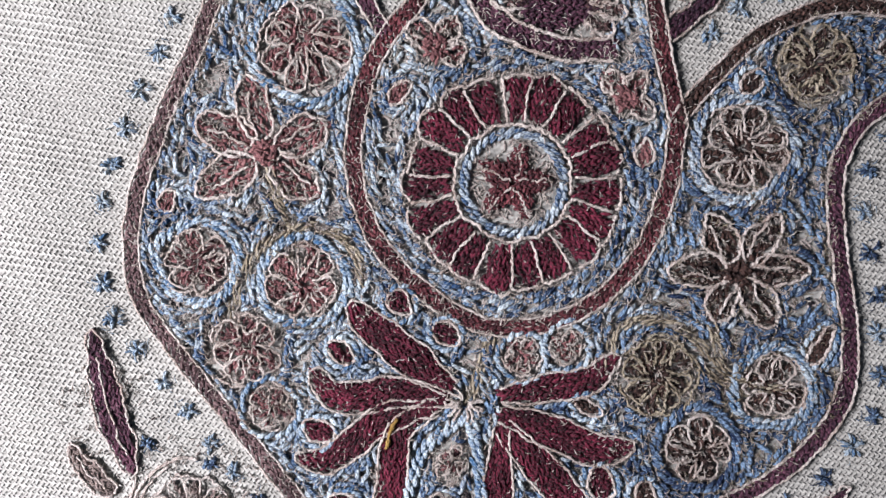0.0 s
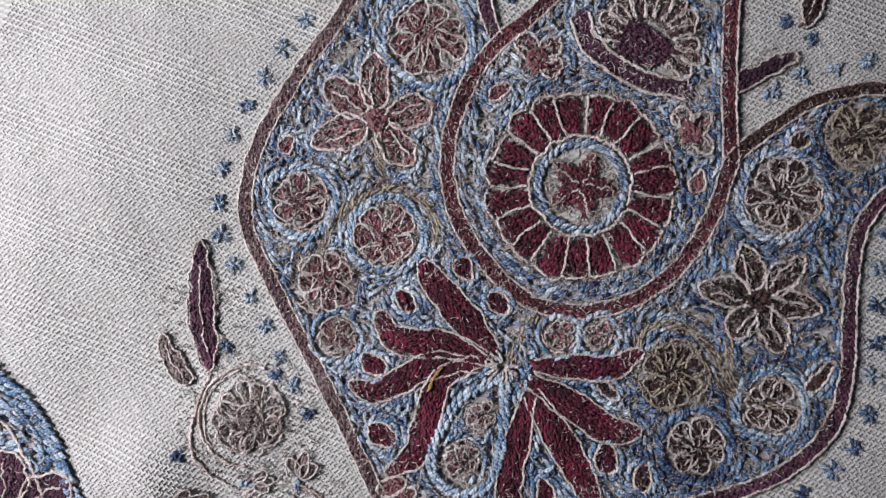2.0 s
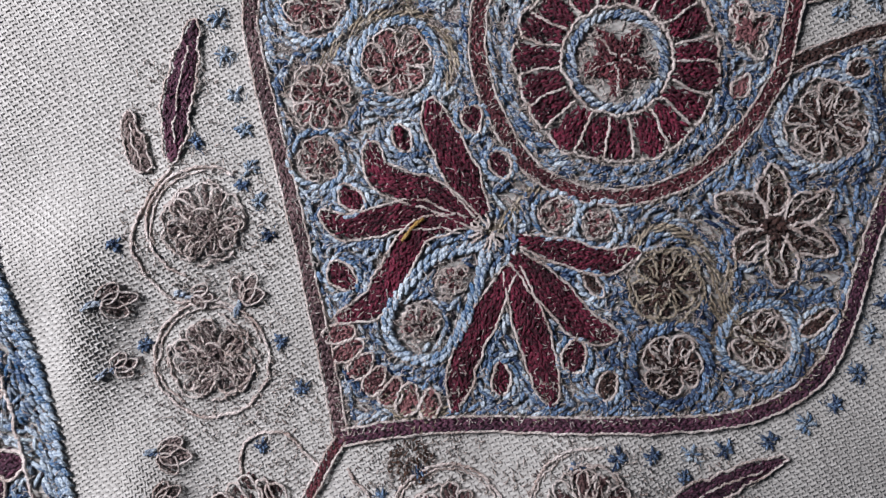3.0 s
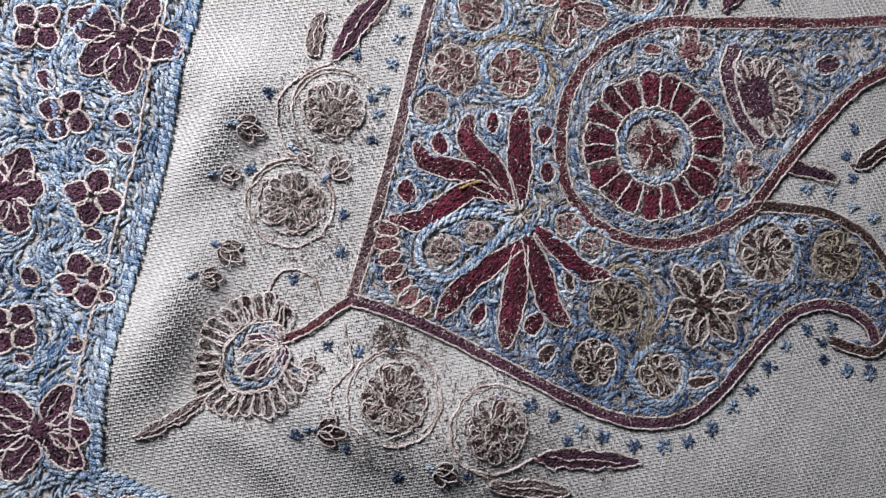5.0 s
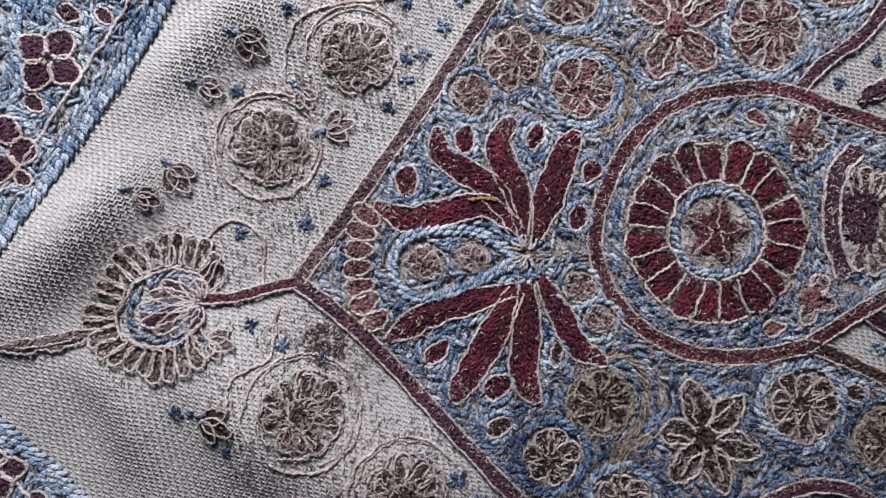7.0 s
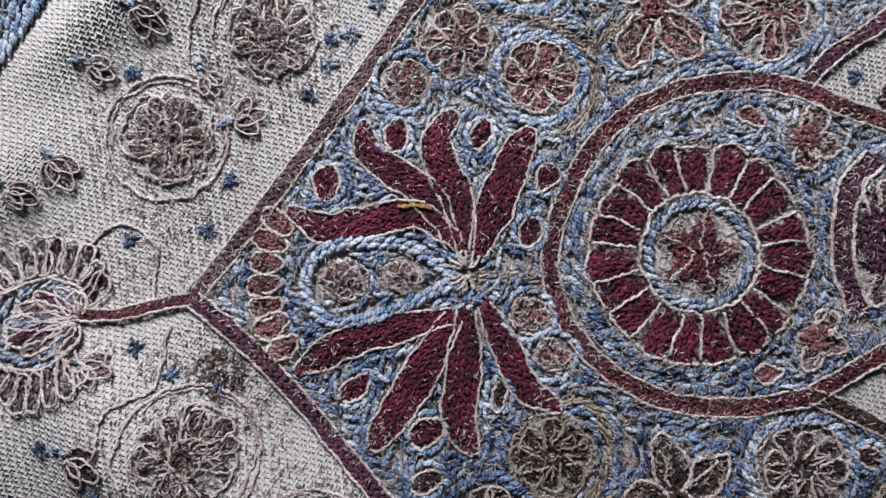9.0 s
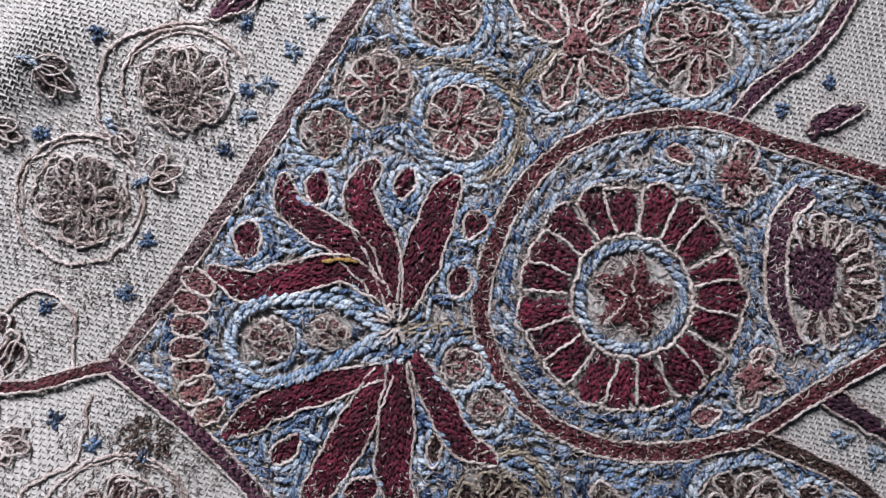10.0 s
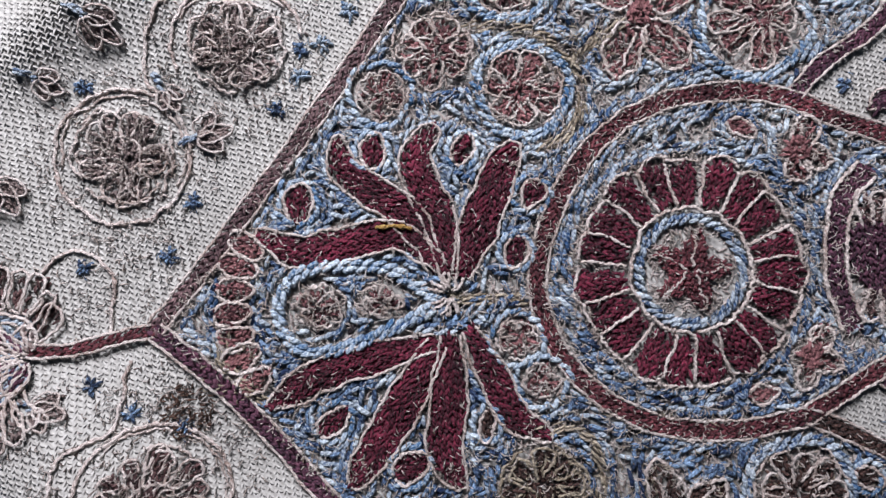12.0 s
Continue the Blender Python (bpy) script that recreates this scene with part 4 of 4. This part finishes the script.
for x, y, r, t in [(-35.3, -67.6, 3.0, 40), (-24.5, -68.7, 3.2, 50), (-15.6, -74.2, 3.1, 80), (-13.8, -84.2, 3.0, 30), (17.8, -78.0, 2.6, 10), (25, -71.5, 2.4, 30), (-47, -66, 3, 20),
                   (-50.5, -53.5, 2.6, 10)]:
    quatrefoil(x, y, r, t)
five_petal(-41.4, -56.6, [(-47.2, -61.8), (-45.0, -50.9), (-36.4, -50.6), (-34.4, -59.6), (-39.4, -63.8)], 4.6, PLUM, "large plum five-petalled flower of the border strip", group=BF, keep=0.96)
five_petal(-1.0, -86.2, [(-7.6, -89.6), (-4.2, -80.6), (2.0, -80.4), (5.6, -83.4), (2.6, -92.6), (-3.6, -94)], 4.2, PLUM, "large plum six-petalled flower of the border strip", group=BF, keep=0.96)
five_petal(-29.5, -77.5, [(-33.5, -73.6), (-28.4, -73.4), (-24.0, -78.6), (-27.5, -82.6), (-35, -80)], 4.2, PLUM, "large plum five-petalled flower of the border strip", group=BF, keep=0.96)
for x, y, w, t in [(-31.8, -61.4, 1.5, 40), (-29.2, -66.4, 1.6, 60), (-20.0, -70.6, 1.4, 40), (-18.6, -79.6, 1.7, 20), (-8.6, -78.2, 1.6, 60), (-9.6, -84.6, 1.5, 30),
                   (12.0, -80.4, 1.8, 50), (-28.6, -62.6, 1.3, 40), (-12.4, -72.4, 1.3, 45), (9.2, -86, 2, 20), (-40.4, -67.8, 1.8, 10), (21.5, -74, 1.5, 40), (-37.0, -56.0, 1.2, 30)]:
    drop(x, y, w * 1.6, w, t, PLUM, "small plum drop with pale outline on the border strip", None, "drops of the border strip")
vine = thing("vine_line", -22, -72, "pale blue rope vine winding through the border strip", "embroidered line", "border vines")
vl = smooth([(-52, -60), (-47, -57.5), (-42.4, -66), (-31.6, -69.8), (-28.6, -71.6), (-21.6, -72.2), (-20.6, -77), (-10.8, -77.6), (-8.8, -82.4), (-10.5, -90)])
part("rope", rope(vl, 0.5, 2, 1.4, 26, base=0.2), PALE, vine)
OCCUPIED.append(np.vstack([offset(vl, 0.5), offset(vl, -0.5)[::-1]]))


# ---- blue ground: short stitches worked round every motif ----
def ground(name, regions, material_a, material_b, label, density, cell=0.15, w=0.45, split=None, fray=8.0, nap=3.4, thin=0.2):
    pts = np.vstack(regions)
    x0, y0 = pts.min(0) - 1
    x1, y1 = pts.max(0) + 1
    nx, ny = int((x1 - x0) / cell), int((y1 - y0) / cell)
    gx, gy = np.meshgrid(x0 + (np.arange(nx) + 0.5) * cell, y0 + (np.arange(ny) + 0.5) * cell)
    free = np.zeros((ny, nx), bool)
    for r in regions:
        free |= inside(r, gx, gy)
    for o in OCCUPIED:
        (a0, b0), (a1, b1) = o.min(0), o.max(0)
        i0, i1 = max(0, int((a0 - x0) / cell)), min(nx, int((a1 - x0) / cell) + 1)
        j0, j1 = max(0, int((b0 - y0) / cell)), min(ny, int((b1 - y0) / cell) + 1)
        if i1 > i0 and j1 > j0:
            free[j0:j1, i0:i1] &= ~inside(o, gx[j0:j1, i0:i1], gy[j0:j1, i0:i1])
    field = (~free).astype(float)
    for _ in range(3):
        for ax in (0, 1):
            field = sum(np.roll(field, k, ax) for k in range(-5, 6)) / 11
    fy, fx = np.gradient(field)
    taken = ~free
    patch = np.clip(0.5 + 0.5 * np.sin(gx * 0.9 + 1.7 * np.sin(gy * 0.55)) * np.cos(gy * 0.8 + np.sin(gx * 0.6)) + rng.normal(0, 0.1, gx.shape), 0, 1)
    order = np.argwhere(free)
    rng.shuffle(order)
    sets = (Stitches(), Stitches())
    # rows of rope laid round every motif and along the bands
    for o in OCCUPIED:
        if not (inside(regions[0], *o.mean(0)[:, None]).any() or any(inside(r, o[::6, 0], o[::6, 1]).any() for r in regions)):
            continue
        area = np.sum(o[:, 0] * np.roll(o[:, 1], -1) - np.roll(o[:, 0], -1) * o[:, 1])
        ring = np.vstack([o, o[:1]])
        for row, likely in ((0.2, 0.95), (0.66, 0.62)):
            p = even(offset(even(ring, 0.3), -row if area > 0 else row), 0.78)
            g, nn = normals(p)
            for q, d, e in zip(p, g, nn):
                if rng.random() > likely:
                    continue
                a = math.atan2(d[1], d[0]) + 0.38 + rng.normal(0, 0.12)
                c, sn, h = math.cos(a), math.sin(a), rng.uniform(0.55, 0.78)
                cells = [(int((q[1] + sn * h * k - y0) / cell), int((q[0] + c * h * k - x0) / cell)) for k in (-0.7, -0.35, 0, 0.35, 0.7)]
                if any(not (0 <= jj < ny and 0 <= ii < nx) or not free[jj, ii] for jj, ii in cells) or taken[cells[2]]:
                    continue
                pick = 0 if split is None else int(rng.random() < split(*q))
                sets[pick].add(q[0] - c * h, q[1] - sn * h, q[0] + c * h, q[1] + sn * h, w * rng.uniform(0.8, 1.15), 0.1 + rng.normal(0, 0.05), 0.27)
                for k in np.linspace(-0.45, 0.45, 3):
                    for m in (-0.15, 0.0, 0.15):
                        jj, ii = int((q[1] + sn * h * k + c * m - y0) / cell), int((q[0] + c * h * k - sn * m - x0) / cell)
                        if 0 <= jj < ny and 0 <= ii < nx:
                            taken[jj, ii] = True
    for j, i in order[::2]:
        if taken[j, i] or rng.random() > thin * density * (0.35 + 1.3 * patch[j, i]) * (0.35 + 1.1 * min(1.0, field[j, i] * 2.2)):
            continue
        x, y = gx[j, i] + rng.normal(0, 0.04), gy[j, i] + rng.normal(0, 0.04)
        a = math.atan2(fx[j, i], -fy[j, i]) + 0.42 + rng.normal(0, 0.22)
        c, s = math.cos(a), math.sin(a)
        h = rng.uniform(0.65, 1.1)
        ok = True
        for q in (-0.8, -0.4, 0.4, 0.8):
            jj, ii = int((y + s * h * q - y0) / cell), int((x + c * h * q - x0) / cell)
            if not (0 <= jj < ny and 0 <= ii < nx) or not free[jj, ii] or (abs(q) < 0.5 and taken[jj, ii]):
                ok = False
        if not ok:
            continue
        pick = 0 if split is None else int(rng.random() < split(x, y))
        sets[pick].add(x - c * h, y - s * h, x + c * h, y + s * h, w * rng.uniform(0.85, 1.2), 0.05 + rng.normal(0, 0.05), 0.27)
        if rng.random() < 0.6:
            b, e = a + rng.normal(0, 0.8), rng.uniform(0.25, 0.5)
            sets[pick].add(x - e * math.cos(b), y - e * math.sin(b), x + e * math.cos(b), y + e * math.sin(b), rng.uniform(0.08, 0.13), rng.uniform(0.2, 0.42), 0.2)
        for q in np.linspace(-0.8, 0.8, 5):
            for e in (-0.23, -0.08, 0.08, 0.23):
                jj, ii = int((y + s * h * q + c * e - y0) / cell), int((x + c * h * q - s * e - x0) / cell)
                if 0 <= jj < ny and 0 <= ii < nx:
                    taken[jj, ii] = True
    ob = thing(name, *pts.mean(0), label, "embroidered ground", kind="stuff")
    for st, mat in zip(sets, (material_a, material_b)):
        if st.short:
            part("ground_stitches", st, mat, ob)
    # dark stitches added in the gaps, standing in for shade there
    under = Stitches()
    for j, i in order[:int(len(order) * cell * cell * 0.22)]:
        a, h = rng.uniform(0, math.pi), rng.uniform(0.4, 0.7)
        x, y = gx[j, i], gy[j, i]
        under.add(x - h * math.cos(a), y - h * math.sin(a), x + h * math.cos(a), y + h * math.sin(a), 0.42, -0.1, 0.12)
    part("gap_shade", under, SHADE, ob, "dark stitches standing in for shade in the gaps")
    # the worn nap of the cloth under all the motifs
    felt = Stitches()
    n = int(nap * (x1 - x0) * (y1 - y0))
    x, y = rng.uniform(x0, x1, n), rng.uniform(y0, y1, n)
    keep = np.zeros(n, bool)
    for r in regions:
        keep |= inside(r, x, y)
    for px, py in zip(x[keep], y[keep]):
        a, h = rng.uniform(0, math.pi), rng.uniform(0.3, 0.6)
        felt.add(px - h * math.cos(a), py - h * math.sin(a), px + h * math.cos(a), py + h * math.sin(a), 0.19, rng.uniform(-0.04, 0.05), 0.06)
    part("felted_fibres", felt, FELT, ob, "beige felted nap in the gaps")
    # frayed fibres over the whole work
    st, olive = Stitches(), Stitches()
    n = int(fray * len(gx.ravel()) * cell * cell)
    x, y = rng.uniform(x0, x1, n), rng.uniform(y0, y1, n)
    keep = np.zeros(n, bool)
    for r in regions:
        keep |= inside(r, x, y)
    for px, py in zip(x[keep], y[keep]):
        jj, ii = min(ny - 1, int((py - y0) / cell)), min(nx - 1, int((px - x0) / cell))
        if rng.random() > 0.25 + 11 * math.hypot(fx[jj, ii], fy[jj, ii]):
            continue
        if rng.random() < 0.6 and (px * px + py * py < 100 or (abs(px) < 13 and -31 < py < -15 and abs(px) > 2)):
            continue
        a, h = rng.uniform(0, math.pi), rng.uniform(0.18, 0.55)
        # more olive towards the right, part of the painted falloff
        (olive if split and rng.random() < (px - 8) * 0.02 else st).add(px - h * math.cos(a), py - h * math.sin(a), px + h * math.cos(a), py + h * math.sin(a), rng.uniform(0.08, 0.15), rng.uniform(0.12, 0.5), 0.25)
    part("frayed_fibres", st, FRAY, ob)
    part("frayed_fibres", olive, OLIVE, ob)
    return ob


paisley = np.vstack([body_right, branch_right[::-1], tear[(tear[:, 1] < 9.5)][::-1], branch_left, body_left[::-1]])
tear_region = tear
# deep blue grows to the right: partly its colour, partly painted light falloff
ground("paisley_ground", [paisley, tear_region], BLUE, DEEP, "blue wool ground stitches filling the paisley between motifs", 0.62,
       split=lambda x, y: min(0.95, max(0.05, 0.3 + x * 0.022)))
strip = np.vstack([edge_a, edge_b, [(44, -66), (28, -97), (-58, -97), (-68, -52)]])
ground("border_ground", [strip], PALE, BLUE, "pale blue wool ground stitches filling the border strip", 0.62, split=lambda x, y: 0.5, fray=2.4, nap=1.5, thin=0.5)


# ---- the raised floats of the twill, on the bare cloth ----
def floats(name, lean, shift, half, radius, lift):
    a, b = radians(RIB_ANGLE), radians(RIB_ANGLE + lean)
    rows, along = 0.66, 0.48
    ii, jj = np.meshgrid(np.arange(-230, 230), np.arange(-220, 160))
    u = ii * along + (jj % 2) * along * 0.5 + shift * 0.5 + rng.normal(0, 0.03, ii.shape)
    v = jj * rows + shift + rng.normal(0, 0.025, ii.shape)
    x = (u * math.cos(a) - v * math.sin(a)).ravel()
    y = (u * math.sin(a) + v * math.cos(a)).ravel()
    keep = (x > -64) & (y > -86) & (((x < 46) & (y < 40)) | ((x < 72) & (y < 32) & (y > -42)))
    x, y = x[keep], y[keep]
    out = ~(inside(strip, x, y) | inside(paisley, x, y) | inside(tear, x, y))
    x, y = x[out], y[out]
    n = len(x)
    h = rng.uniform(half * 0.85, half * 1.15, n)
    ang = b + rng.normal(0, 0.10, n)
    T = np.array([-1, 0, 1.0])
    cx, cy = x[:, None] + np.cos(ang)[:, None] * h[:, None] * T, y[:, None] + np.sin(ang)[:, None] * h[:, None] * T
    z = lie(cx, cy) - 0.1 + np.array([-0.09, lift, -0.09])
    r = np.array([0.04, radius, 0.04])
    ring = np.radians([30, 150, 270])
    px = cx[..., None] - np.sin(ang)[:, None, None] * np.cos(ring) * r[:, None]
    py = cy[..., None] + np.cos(ang)[:, None, None] * np.cos(ring) * r[:, None]
    pz = z[..., None] + np.sin(ring) * r[:, None] * 0.7
    v = np.stack([px, py, pz], -1).reshape(-1, 3) * MM
    idx = np.arange(n * 9).reshape(n, 3, 3)
    p, q = idx[:, :-1], idx[:, 1:]
    f = np.stack([p, np.roll(p, -1, 2), np.roll(q, -1, 2), q], -1).reshape(-1, 4)
    me = bpy.data.meshes.new(name)
    me.vertices.add(len(v)); me.vertices.foreach_set("co", v.astype(np.float32).ravel())
    me.loops.add(f.size); me.loops.foreach_set("vertex_index", f.astype(np.int32).ravel())
    me.polygons.add(len(f))
    me.polygons.foreach_set("loop_start", np.arange(0, f.size, 4, dtype=np.int32))
    me.polygons.foreach_set("use_smooth", np.ones(len(f), bool))
    me.attributes.new("tone", 'FLOAT', 'POINT').data.foreach_set("value", np.repeat(rng.random(n), 9).astype(np.float32))
    me.update(calc_edges=True)
    me.materials.append(FLOAT)
    ob = new(name, me)
    ob.parent = shawl
    return tagged(ob, "raised cream floats of the twill weave", kind="stuff")


floats("warp_floats", 44, 0.0, 0.43, 0.135, 0.05)
floats("weft_floats", -42, 0.33, 0.40, 0.125, 0.03)


# ---- frayed fibres round the sprigs on the bare cloth ----
for cx, cy, r, k in [(-13.6, -47, 8, 260), (-22.2, -37, 8, 240), (14.4, -46, 9, 320), (24, -36, 8, 280), (2, -59, 9, 240), (-5, -46, 6, 120), (8, -44, 6, 140), (-31.5, -29, 5, 60), (33, -28, 5, 60)]:
    ob = thing("frayed_patch", cx, cy, "short frayed cream and grey fibres on the cloth", "loose fibres", kind="stuff")
    part("pale_fibres", fuzz(Stitches(), cx, cy, r, int(k * 0.5), 0.15, 1.0, -0.12, 0.02), FRAY, ob)
    part("dark_fibres", fuzz(Stitches(), cx, cy, r * 0.9, int(k * 0.12), 0.14, 0.7, -0.14, 0.0), GREY, ob)
# brown fibres paint in the shade of a crease in the cloth
crease_patch = thing("crease_shade", 7.8, -43, "rust-brown fibres standing in for a dark crease beside the outline band", "loose fibres", kind="stuff")
part("fibres", fuzz(Stitches(), 7.8, -43, 2.2, 60, 0.17, 0.9, -0.14, 0.0), yarn("crease_shade_fibres", (0.10, 0.045, 0.028), (0.32, 0.19, 0.13)), crease_patch)
